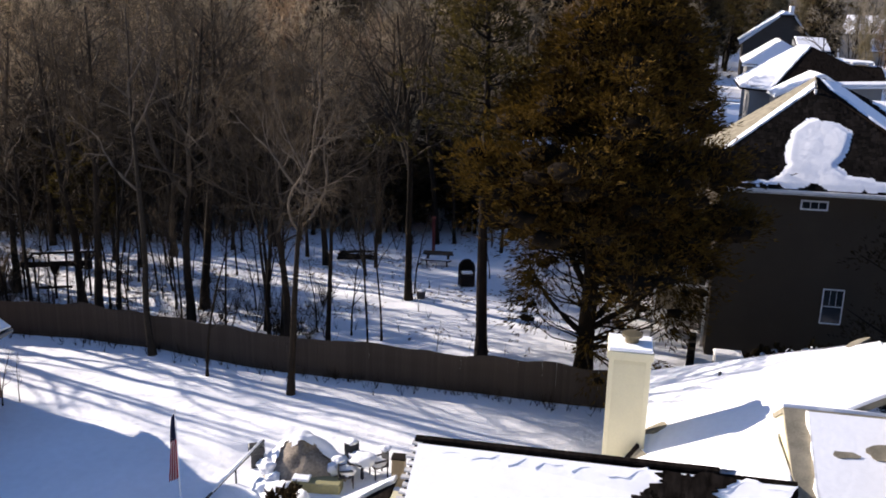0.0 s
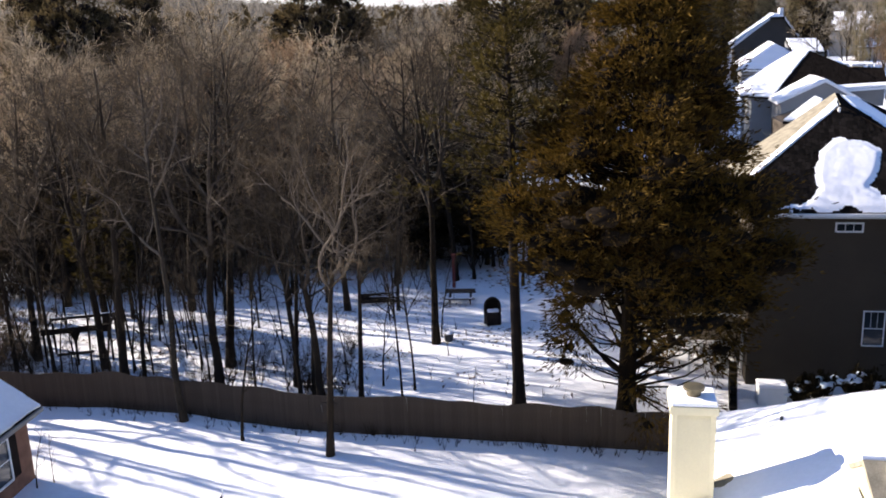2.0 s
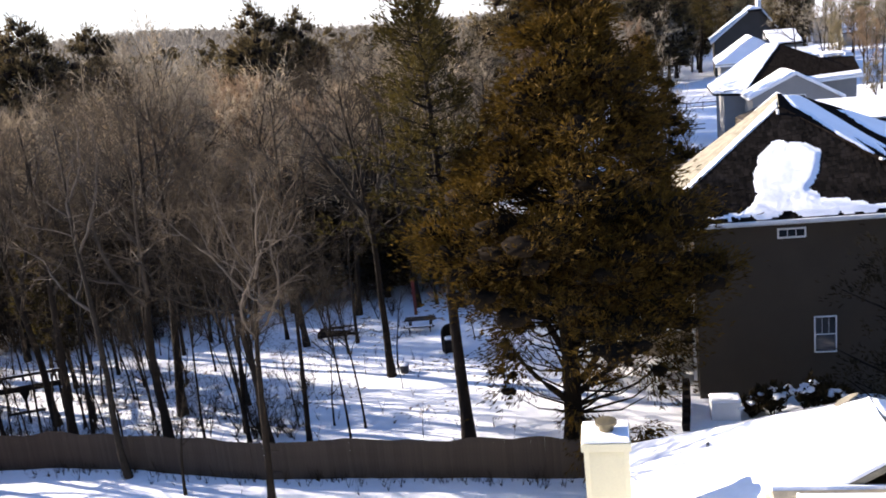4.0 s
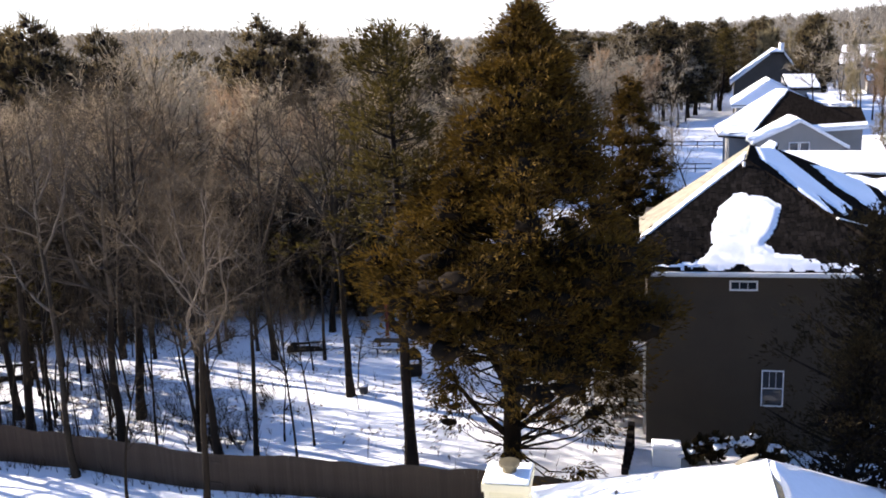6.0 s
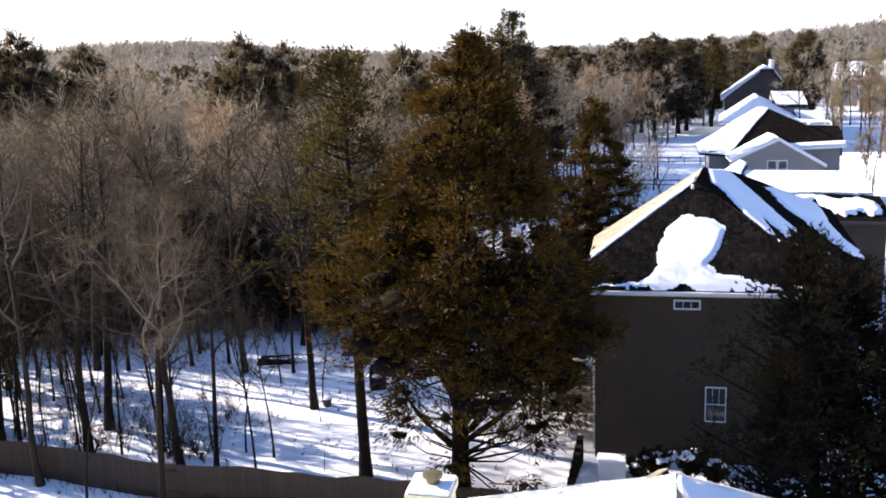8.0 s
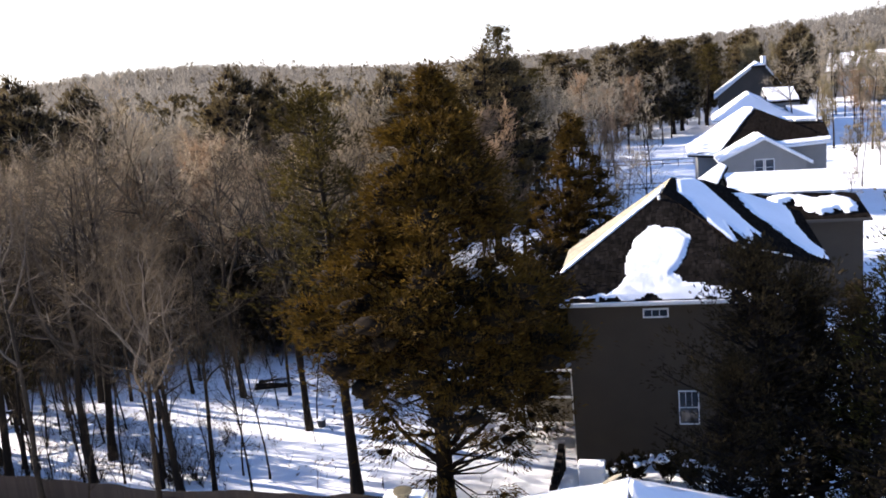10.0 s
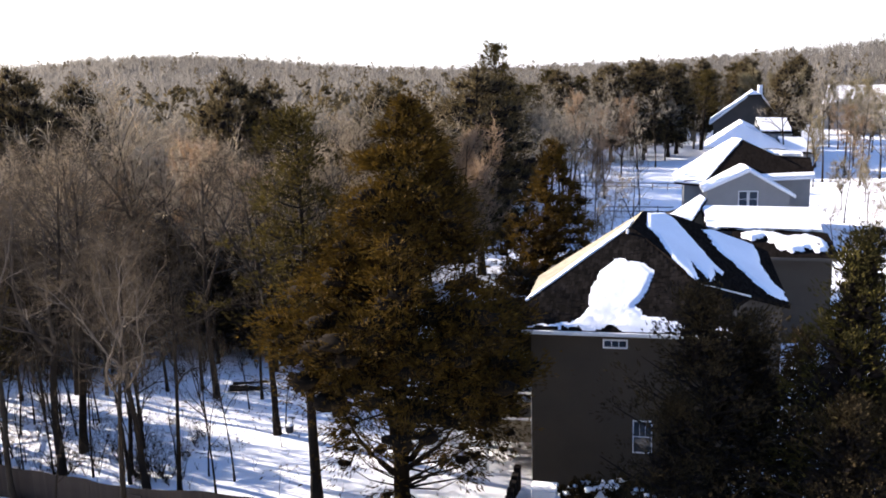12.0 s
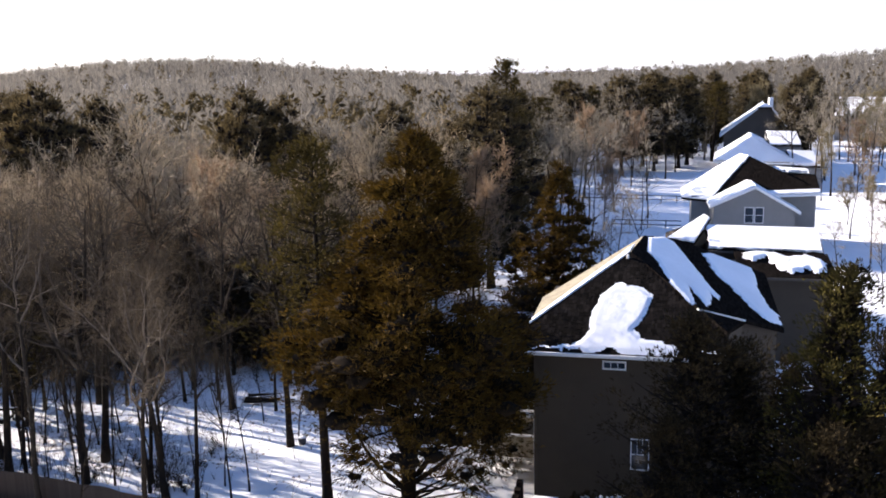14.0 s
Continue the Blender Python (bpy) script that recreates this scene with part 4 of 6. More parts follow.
def grey_house():
    """Grey house with a bare dark front slope, a white end slope and a gabled wing."""
    h = empty("house", Matrix(), "grey-sided house with a dark roof and snowy gable", "house", "houses along the street")
    part("wall", plate([(34.4, 105.5, 6.4), (48.0, 102.5, 6.9), (49.2, 111.5, 6.4), (36, 114, 6.4)], 7.2), GREY_SIDING, h)
    part("roof", plate([(36.4, 104.3, 6.0), (48.2, 101.9, 7.35), (48.7, 105.0, 8.8), (45.0, 107.0, 8.9), (41.9, 108.6, 10.75)], 0.2), SHINGLE, h, "bare dark front slope")
    end = [(33.4, 106.2, 6.1), (36.2, 104.2, 6.0), (41.9, 108.6, 10.75), (42.1, 113.5, 10.5), (34.6, 113.0, 6.4)]
    part("roof", plate(end, 0.2), SHINGLE, h)
    part("roof_snow", snow_slab(end, 0.18, 73, 0.1), SNOW, h)
    part("roof", plate([(41.9, 108.6, 10.75), (45.0, 107.0, 8.9), (48.7, 105.0, 8.8), (49.6, 112, 6.6), (42.1, 113.5, 10.5)], 0.2), SHINGLE, h)
    part("eave_snow", snow_slab([(41.6, 102.6, 6.75), (48.1, 101.2, 7.1), (48.2, 101.9, 7.45), (41.7, 103.3, 7.1)], 0.16, 75, 0.1), SNOW, h)
    part("eave_board", plate([(41.6, 102.5, 6.7), (48.1, 101.1, 7.05), (48.2, 101.9, 7.3), (41.7, 103.3, 6.95)], 0.25), WHITE, h)
    part("ridge_snow", snow_slab([(44.4, 106.9, 9.02), (48.0, 105.1, 8.93), (48.2, 106.3, 9.15), (44.6, 108.1, 9.3)], 0.3, 77, 0.2), SNOW, h)
    wing = spot(40.2, 99.6, -8)
    bm = bmesh.new()
    prof = [(-4.4, -0.4), (4.4, -0.4), (4.4, 5.6), (0.0, 7.9), (-4.4, 5.9)]
    a = [bm.verts.new((x, 0, z)) for x, z in prof]
    b = [bm.verts.new((x, 6, z)) for x, z in prof]
    bm.faces.new(a)
    bm.faces.new(b[::-1])
    for i in range(5):
        bm.faces.new((a[i], b[i], b[(i + 1) % 5], a[(i + 1) % 5]))
    w = part("wing_wall", bm, GREY_SIDING, h)
    w.matrix_world = wing
    for poly in ([(0, -0.4, 8.15), (0, 7, 8.15), (-4.9, 7, 5.9), (-4.9, -0.4, 5.9)], [(0, -0.4, 8.15), (0, 7, 8.15), (5.0, 7, 5.2), (5.0, -0.4, 5.2)]):
        part("wing_roof", plate(poly, 0.2), WHITE, h).matrix_world = wing
        part("wing_snow", snow_slab(poly, 0.16, 76, 0.1), SNOW, h).matrix_world = wing
    for x in (-0.55, 0.55):
        window(h, wing @ pose(x, -0.02, 4.9), 0.85, 1.7, 1, 2)
    return h


def lean_back(poly, y0, k=0.26):
    """Depth lines that run along the street."""
    return [(x + k * (y - y0), y, z) for x, y, z in poly]


def snowed_house():
    """A hipped house wholly under snow, with two lower snowy roofs at its side."""
    h = empty("house", Matrix(), "pale house with a hipped roof under deep snow", "house", "houses along the street")
    part("wall", plate(lean_back([(50.0, 158.8, 5.0), (62.6, 157.8, 4.6), (62.6, 170, 4.6), (50.0, 171, 5.0)], 158), 5.6), GREY_SIDING, h)
    peak, back = (56.4, 161.6, 8.9), (58.8, 171.0, 8.9)
    west, east = (52.8, 172.0, 5.1), (67.0, 171.0, 4.8)
    for i, poly in enumerate(([(49.2, 158.0, 5.1), peak, back, west], [(49.2, 158.0, 5.1), (63.4, 157.0, 4.6), peak], [(63.4, 157.0, 4.6), east, back, peak])):
        part("roof", plate(poly, 0.22), SHINGLE, h)
        part("roof_snow", snow_slab(poly, 0.16, 81 + i, 0.12), SNOW, h)
    part("fascia", plate([(49.1, 157.9, 5.05), (63.5, 156.9, 4.55), (63.5, 157.0, 4.55), (49.1, 158.0, 5.05)], 0.3), WHITE, h)
    for i, (poly, foot) in enumerate((([(60.2, 163.2, 7.2), (65.8, 162.7, 7.1), (66.2, 167.6, 9.2), (60.8, 168.2, 9.3)], 7.0), ([(62.6, 156.6, 4.2), (67.2, 156.0, 4.0), (67.0, 160.2, 6.2), (62.4, 160.8, 6.4)], 4.4))):
        inner = [(x, y + 0.3, z - 0.35) for x, y, z in poly]
        part("side_wall", plate(inner, foot), GREY_SIDING, h)
        part("side_roof", plate(poly, 0.18), SHINGLE, h)
        part("side_snow", snow_slab(poly, 0.26, 85 + i, 0.3), SNOW, h)
    return h


def clipped_house():
    """A dark house whose gable is clipped at the top, edged with snow."""
    h = empty("house", Matrix(), "large dark house with a clipped gable edged with snow", "house", "houses along the street")
    bm = bmesh.new()
    prof = [(58.6, -0.5), (71.2, -0.5), (71.2, 8.2), (68.1, 12.4), (65.2, 12.4), (58.6, 7.5)]
    a = [bm.verts.new((x, 190, z)) for x, z in prof]
    b = [bm.verts.new((x + 3.4, 203, z)) for x, z in prof]
    bm.faces.new(a)
    bm.faces.new(b[::-1])
    for i in range(len(prof)):
        bm.faces.new((a[i], b[i], b[(i + 1) % len(prof)], a[(i + 1) % len(prof)]))
    part("wall", bm, FAR_WALL, h, "dark brown siding")
    peak, back = (67.4, 192.6, 13.3), (70.2, 203.5, 13.3)
    left = [(57.6, 189.4, 7.2), (65.2, 189.4, 12.7), peak, back, (61.3, 203.5, 7.2)]
    clip = [(65.2, 189.4, 12.7), (68.1, 189.4, 12.7), peak]
    right = [(68.1, 189.4, 12.7), (72.0, 189.4, 7.9), (75.7, 203.5, 7.9), back, peak]
    for i, poly in enumerate((left, clip, right)):
        part("roof", plate(poly, 0.2), SHINGLE, h)
        if poly is not right:
            part("roof_snow", snow_slab(poly, 0.18, 91 + i, 0.1), SNOW, h)
    for p, q in (((57.6, 7.2), (65.2, 12.7)), ((68.1, 12.7), (72.0, 7.9))):
        part("rake_board", plate([(p[0], 189.3, p[1] + 0.1), (p[0], 189.38, p[1] + 0.1), (q[0], 189.38, q[1] + 0.1), (q[0], 189.3, q[1] + 0.1)], 0.55), WHITE, h)
    part("chimney", boxes((69.4, 70.2, 196, 197, 12.3, 14.4)), SNOW, h, "pale chimney stack")
    for x in (62.6, 68.2):
        window(h, pose(x, 189.98, 5.0), 1.2, 1.7, 2, 2)
    return h


low_house()
grey_house()
snowed_house()
clipped_house()
plain_house(spot(121.5, 252, 60), 14, 16, 7.0, 11.5, GREY_SIDING, SHINGLE, "distant house with a snowy roof")
plain_house(spot(119, 235, 70), 10, 14, 3.5, 6.0, GREY_SIDING, SHINGLE, "distant low house with a snowy roof")
# boundary fences and a cleared lane among the far gardens
for x0, y0, x1, y1 in ((24, 148, 46, 141), (27, 121, 36, 119)):
    rail_m = Matrix.Translation((x0, y0, 0)) @ Matrix.Rotation(math.atan2(y1 - y0, x1 - x0), 4, 'Z')
    n = math.dist((x0, y0), (x1, y1))
    fo = empty("garden_fence", rail_m, "low dark garden fence in far snow", "fence", "far garden fences")
    k = 0.0
    while k < n:
        part("post", boxes((k - 0.06, k + 0.06, -0.06, 0.06, -0.2, 1.2)), FENCE_WOOD, fo).matrix_world = rail_m
        k += 2.4
    for z in (0.4, 1.0):
        part("rail", boxes((0, n, -0.03, 0.03, z, z + 0.12)), FENCE_WOOD, fo).matrix_world = rail_m

# ---- trees ----
BARE_LABEL = "tall bare deciduous tree with grey-brown twigs on snow"
near_kinds, far_kinds, open_kinds = [], [], []
WOOD = "trees of the bare wood"
# near kinds carry shade in their twig colour, far kinds sunlight
for i in range(6):
    rng = random.Random(100 + i)
    near_kinds.append(tree_thing("bare_tree", bare_tree(rng, rng.uniform(13.8, 15.6), rng.uniform(0.17, 0.25), first=rng.uniform(0.36, 0.48), limbs=11, reach=rng.uniform(0.26, 0.33), lean=(rng.uniform(-0.03, 0.03), rng.uniform(-0.03, 0.03)), fork=(i % 2) * 2, twigs=5, whips=3, twig_r=0.012, wander=0.14, spread=(0.6, 1.15), pale=True), BARK, SHADE_DARK_TWIG, BARE_LABEL, group=WOOD, limbs=GREY_BARK))
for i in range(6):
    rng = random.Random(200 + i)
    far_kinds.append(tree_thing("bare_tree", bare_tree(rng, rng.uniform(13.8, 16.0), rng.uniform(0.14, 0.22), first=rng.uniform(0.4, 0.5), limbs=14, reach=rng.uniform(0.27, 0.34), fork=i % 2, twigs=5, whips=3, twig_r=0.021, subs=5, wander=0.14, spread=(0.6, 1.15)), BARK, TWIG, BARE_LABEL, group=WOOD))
slight_kinds = []
for i in range(4):
    rng = random.Random(400 + i)
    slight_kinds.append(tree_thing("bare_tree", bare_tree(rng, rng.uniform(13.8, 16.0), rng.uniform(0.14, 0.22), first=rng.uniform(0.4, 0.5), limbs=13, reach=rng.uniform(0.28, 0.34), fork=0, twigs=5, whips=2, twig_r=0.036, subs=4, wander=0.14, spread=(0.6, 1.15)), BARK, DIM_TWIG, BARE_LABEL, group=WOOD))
for i in range(3):
    rng = random.Random(300 + i)
    open_kinds.append(tree_thing("bare_tree", bare_tree(rng, rng.uniform(12.5, 14.5), rng.uniform(0.18, 0.25), first=0.4, limbs=7, reach=0.27, fork=i % 2, twigs=2, whips=1, subs=3, twig_r=0.012, wander=0.14, spread=(0.6, 1.1), pale=True), BARK, SHADE_DARK_TWIG, "bare tree with few twigs at the wood edge, added for shadow stripes", group=WOOD, limbs=GREY_BARK))
SPOTS = [(-22.3, 43.0), (-22.6, 46.1), (-20.2, 42.6), (-18.4, 44.6), (-16.6, 42.0), (-15.6, 42.0), (-17.5, 51.0), (-16.3, 53.4), (-12.1, 40.9), (-11.7, 41.0), (-11.9, 44.1), (-10.0, 40.9),
         (-8.6, 44.4), (-7.7, 40.0), (-7.1, 40.2), (-6.6, 39.4), (-4.8, 39.0), (-2.9, 38.8), (-2.4, 40.4), (-1.4, 46.1), (-3.7, 52.0), (-6.7, 52.3), (-8.1, 41.2), (-14.2, 53.0), (1.0, 57.8), (-0.2, 57.7), (-10.6, 56.0), (-20.5, 50.5)]
SLIM = {0, 2, 5, 8, 11, 13, 16, 17, 18, 22}
# mostly out of view on the sunward side, added to cast trunk shadows
OPEN = [(-25.5, 45.5), (-28.5, 42.5), (-30.0, 46.0), (-27.0, 50.0), (-33.5, 44.0), (-36.0, 48.0), (-33.0, 52.0), (-40.0, 50.0), (-38.0, 55.0), (-43.0, 57.0), (-44.0, 52.5), (-31.0, 57.0), (-36.0, 60.0), (-47.0, 62.0), (-50.0, 55.0), (-40.0, 43.0), (-46.0, 47.0), (-25.0, 42.0), (-31.5, 42.8), (-36.5, 44.5), (-28.0, 53.5), (-24.5, 55.0), (-38.0, 51.5), (-42.0, 46.5), (-34.5, 56.5), (-30.2, 49.5), (-26.2, 47.6), (-47.5, 51.0), (-52.0, 60.0), (-41.0, 60.5)]
rngt = random.Random(77)
STEMS = []
while len(STEMS) < 30:
    y = rngt.uniform(50, 61)
    x = rngt.uniform(-0.62 * y, -6 - 0.9 * (56 - y) * (y < 56))
    if all((x - p) ** 2 + (y - q) ** 2 > 2.2 for p, q in SPOTS + OPEN + STEMS) and not (-22.5 < x < -17.5 and 44.5 < y < 48.5):
        STEMS.append((x, y))
OPEN += STEMS
used = SPOTS + OPEN
tries = 0
while len(used) < 226 and tries < 40000:
    tries += 1
    y = 56 + 58 * rngt.random() ** 1.2
    x = rngt.uniform(-0.57 * y, 0.085 * y)
    if x > 3 + 0.04 * y and y < 95:
        continue
    gap = 2.3 + 0.016 * y
    if all((x - a) ** 2 + (y - b) ** 2 > gap * gap for a, b in used):
        used.append((x, y))
placed = set()
for i, (x, y) in enumerate(used):
    k = rngt.uniform(0.88, 1.1)
    slim = 0.55 if i in SLIM else 0.6 if (x, y) in STEMS else 1.0
    m = Matrix.Translation((x, y, ground_z(x, y))) @ Matrix.Rotation(rngt.uniform(0, math.tau), 4, 'Z') @ Matrix.Diagonal((k * slim, k * slim, k * (0.8 if slim < 1 else 1) * rngt.uniform(0.92, 1.08), 1))
    if (x, y) in STEMS[::2]:
        continue
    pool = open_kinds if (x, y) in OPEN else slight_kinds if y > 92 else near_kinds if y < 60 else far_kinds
    proto = pool[i % len(pool)]
    if proto.name in placed:
        copy_thing(proto, m)
    else:
        placed.add(proto.name)
        proto.matrix_basis = m

# two trees on the lawn side of the fence; limbs paled as if sunlit, trunks darker
lawn_a = tree_thing("bare_tree", bare_tree(random.Random(31), 14.6, 0.16, first=0.62, limbs=6, reach=0.13, fork=0, lean=(0.11, 0), boughs=((0.53, 178, 34, 6.2), (0.54, 8, 54, 7.2), (0.6, 35, 32, 5.6), (0.64, 200, 44, 5.0), (0.7, 345, 38, 4.6), (0.58, 290, 40, 4.2)), twigs=5, whips=3, wander=0.34, straight=0.14, spread=(0.6, 1.2), twig_r=0.008, subs=5, bend=0.03, pale=True), SHADE_BROWN_BARK, SHADE_DARK_TWIG, "bare tree with a spreading forked crown before the fence", limbs=LIT_PALE_BARK)
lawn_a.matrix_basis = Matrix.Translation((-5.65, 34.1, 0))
lawn_c = tree_thing("bare_tree", bare_tree(random.Random(34), 16.4, 0.17, first=0.66, limbs=8, reach=0.12, fork=0, boughs=((0.5, 180, 50, 4.8), (0.66, 10, 22, 6.0), (0.76, 165, 24, 3.4), (0.8, 20, 30, 3.6)), lean=(-0.13, 0.02), twigs=4, whips=3, wander=0.24, straight=0.36, twig_r=0.008, subs=4, bend=0.06, spread=(0.6, 1.1), pale=True), GREY_BARK, SHADE_DARK_TWIG, "slender grey-barked bare tree before the fence", limbs=LIT_PALE_BARK)
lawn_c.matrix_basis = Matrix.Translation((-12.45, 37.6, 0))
thin = tree_thing("young_tree", bare_tree(random.Random(35), 7.0, 0.075, first=0.35, limbs=7, reach=0.2, twigs=2, whips=0, subs=3, wander=0.2, twig_r=0.012, spread=(0.4, 0.8)), BARK, SHADE_DARK_TWIG, "thin bare young tree at the fence foot", group="young trees")
thin.matrix_basis = Matrix.Translation((-9.5, 35.6, 0))
for x, y, k in ((-16.7, 32.2, 0.38), (-16.2, 32.6, 0.3), (-14.0, 41.5, 0.6), (-19.2, 42.3, 0.5), (-3.9, 41.0, 0.7), (-5.6, 41.2, 0.6), (-9.2, 44.0, 0.6), (0.3, 38.7, 0.25), (-0.8, 44.3, 0.3), (3.1, 50.5, 0.5), (-13.0, 48.0, 0.55)):
    copy_thing(thin, Matrix.Translation((x, y, ground_z(x, y))) @ Matrix.Rotation(x * 3, 4, 'Z') @ Matrix.Diagonal((k * 1.1, k * 1.1, k, 1)))


def cedar_profile(radius, power=3.2, foot=0.5):
    return lambda u: radius * min(1.0, foot + u * 2.4) * (1 - u ** power) + 0.15


CEDAR_CAT = "cedar tree"
big = tree_thing("cedar_tree", plume_tree(random.Random(1), 19.2, 0.42, ((1.2, 3.2), (2.6, 4.4), (4.5, 5.0), (9.0, 5.6), (11.6, 4.3), (16.0, 2.15), (18.0, 0.9), (19.2, 0.15)), 500, 96, 0.25, (0.05, 0), 6.0, ((0.13, 185, 62, 4.2), (0.15, 8, 52, 5.0), (0.17, 60, 40, 5.0), (0.2, 250, 38, 4.5), (0.14, 330, 60, 4.6), (0.22, 150, 30, 6.0)), (0.55, 1.2), 0.45, 0.2, 0.12, 0.35), CEDAR_BARK_AND_SHADE, CEDAR, "large cedar tree with rusty olive foliage behind the fence", CEDAR_CAT, crown="foliage")
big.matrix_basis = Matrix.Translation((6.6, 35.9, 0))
pine = tree_thing("pine_tree", conifer(random.Random(2), 19.2, 0.28, 0.45, lambda u: 3.4 * (1 - u) ** 0.5 + 0.3, 90, 22, (-0.03, 0.02), 0.15, 0.26, lobe=1.5), DARK_BARK, PINE, "tall green pine with a bare leaning trunk behind the fence", "pine tree", crown="foliage")
pine.matrix_basis = Matrix.Translation((2.3, 38.0, 0))
cedar_a = tree_thing("cedar_tree", conifer(random.Random(3), 12.6, 0.3, 0.15, cedar_profile(4.3, 2.2), 120, 20, (0, 0), 0.4, 0.2, core=450, lobe=1.6, open_foot=0.15), DARK_BARK, GREEN_CEDAR, "dark ragged cedar beside the taupe house", CEDAR_CAT, crown="foliage")
cedar_a.matrix_basis = Matrix.Translation((19.2, 29.5, 0))
cedar_b = tree_thing("cedar_tree", conifer(random.Random(6), 15.2, 0.3, 0.08, cedar_profile(4.4, 1.2), 170, 24, (0, 0), 0.45, 0.2, core=900, lobe=1.5), DARK_BARK, YELLOW_CEDAR, "tall yellow-green cedar with a pointed tip", CEDAR_CAT, crown="foliage")
cedar_b.matrix_basis = Matrix.Translation((22.9, 27.8, 0))
for x, y, k, kz, a in ((22.0, 26.0, 0.75, 0.78, 3.3), (24.6, 26.3, 0.7, 0.78, 0.7), (21.3, 31.2, 0.9, 0.9, 1.1), (25.8, 29.2, 0.95, 1.0, 2.4), (17.0, 28.4, 0.62, 0.72, 4.0), (22.9, 31.9, 0.8, 0.8, 5.0)):
    copy_thing(cedar_a, Matrix.Translation((x, y, 0)) @ Matrix.Rotation(a, 4, 'Z') @ Matrix.Diagonal((k, k, kz, 1)))
cone = tree_thing("cedar_tree", plume_tree(random.Random(12), 15.4, 0.3, ((0.8, 3.0), (4.0, 4.0), (7.5, 3.5), (10.0, 2.3), (12.5, 1.2), (14.0, 0.6), (15.4, 0.08)), 330, 60, 0.28, (0, 0), 0.0, (), (0.45, 0.95), 0.45, 1.0, 0.25), CEDAR_BARK_AND_SHADE, CEDAR, "ragged pointed rusty cedar standing in open snow", CEDAR_CAT, crown="foliage")
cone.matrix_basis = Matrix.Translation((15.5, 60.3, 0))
dark = tree_thing("evergreen_tree", plume_tree(random.Random(4), 20.0, 0.4, ((3.5, 3.6), (8.0, 5.5), (13.0, 5.3), (17.0, 3.7), (19.0, 1.9), (20.0, 0.4)), 260, 34, 0.55, (0, 0), 0.0, (), (0.8, 1.5), 0.25), DARK_BARK, EVERGREEN, "broad dark evergreen rising out of the bare wood", "evergreen tree", "dark evergreens", crown="foliage")
dark.matrix_basis = Matrix.Translation((10.4, 86, 0))
for x, y, k, kz in ((-30.3, 77, 0.72, 1.06), (-33.6, 79, 0.75, 1.02), (-37, 84, 0.8, 1.02), (-25.3, 78, 0.68, 1.0), (-12.1, 80, 0.62, 1.02), (-9.0, 81, 0.55, 0.98), (70, 180, 0.6, 0.95), (2, 78, 0.6, 0.95), (37, 186, 1.0, 0.98), (44, 188, 0.9, 1.02), (50, 193, 1.0, 0.95), (27, 190, 1.0, 0.93), (14, 125, 0.7, 0.95), (62, 215, 0.7, 1.0), (75, 225, 0.8, 1.0), (84, 215, 0.7, 1.0), (92, 240, 0.8, 1.0)):
    copy_thing(dark, Matrix.Translation((x, y, ground_z(x, y))) @ Matrix.Rotation(x, 4, 'Z') @ Matrix.Diagonal((k, k, kz, 1)))

for x, y, k, kz in ((13.6, 112, 1.1, 1.22), (43, 197, 1.5, 1.05), (47, 203, 1.4, 1.0), (53, 199, 1.6, 1.03), (33, 192, 1.2, 0.9), (20, 150, 1.3, 0.9), (60, 206, 1.5, 0.95), (27, 205, 1.4, 1.0), (75, 232, 1.6, 1.0)):
    tagged(copy_thing(pine, Matrix.Translation((x, y, ground_z(x, y))) @ Matrix.Rotation(x, 4, 'Z') @ Matrix.Diagonal((k, k, kz, 1))), "tall dark pine beyond the snowy gardens")
rngy = random.Random(55)
for i in range(50):
    x, y = (rngy.uniform(-17, -1), rngy.uniform(46, 57)) if i > 43 else (rngy.uniform(-22, -7.5), rngy.uniform(40.5, 50)) if i < 12 else (rngy.uniform(-27, -12.5), rngy.uniform(41, 54))
    if -22.5 < x < -17.5 and 44 < y < 49:
        continue
    k = rngy.uniform(0.6, 1.15)
    copy_thing(thin, Matrix.Translation((x, y, ground_z(x, y))) @ Matrix.Rotation(i * 2.1, 4, 'Z') @ Matrix.Rotation(rngy.uniform(-0.1, 0.1), 4, 'X') @ Matrix.Diagonal((k * 0.9, k * 0.9, k, 1)))
# dark understorey cedars deep in the wood
under = tree_thing("young_cedar", plume_tree(random.Random(7), 9.5, 0.16, ((1.6, 2.2), (4.0, 3.0), (7.0, 2.2), (9.5, 0.3)), 75, 26, 0.5, (0, 0), 0.0, (), (0.6, 1.1), 0.4), DARK_BARK, GREEN_CEDAR, "dark young cedar in the shade of bare trees", CEDAR_CAT, "young cedars in the wood", crown="foliage")
UNDER = []
rngu = random.Random(78)
tries = 0
while len(UNDER) < 64 and tries < 4000:
    tries += 1
    y = 60 + 26 * rngu.random()
    x = rngu.uniform(-0.5 * y, 0.045 * y)
    if all((x - p) ** 2 + (y - q) ** 2 > 8 for p, q in UNDER):
        UNDER.append((x, y))
for i, (x, y) in enumerate(UNDER):
    k = rngu.uniform(0.8, 1.15)
    m = Matrix.Translation((x, y, ground_z(x, y))) @ Matrix.Rotation(rngu.uniform(0, 6), 4, 'Z') @ Matrix.Diagonal((k, k, k * rngu.uniform(0.85, 1.1), 1))
    if i:
        copy_thing(under, m)
    else:
        under.matrix_basis = m
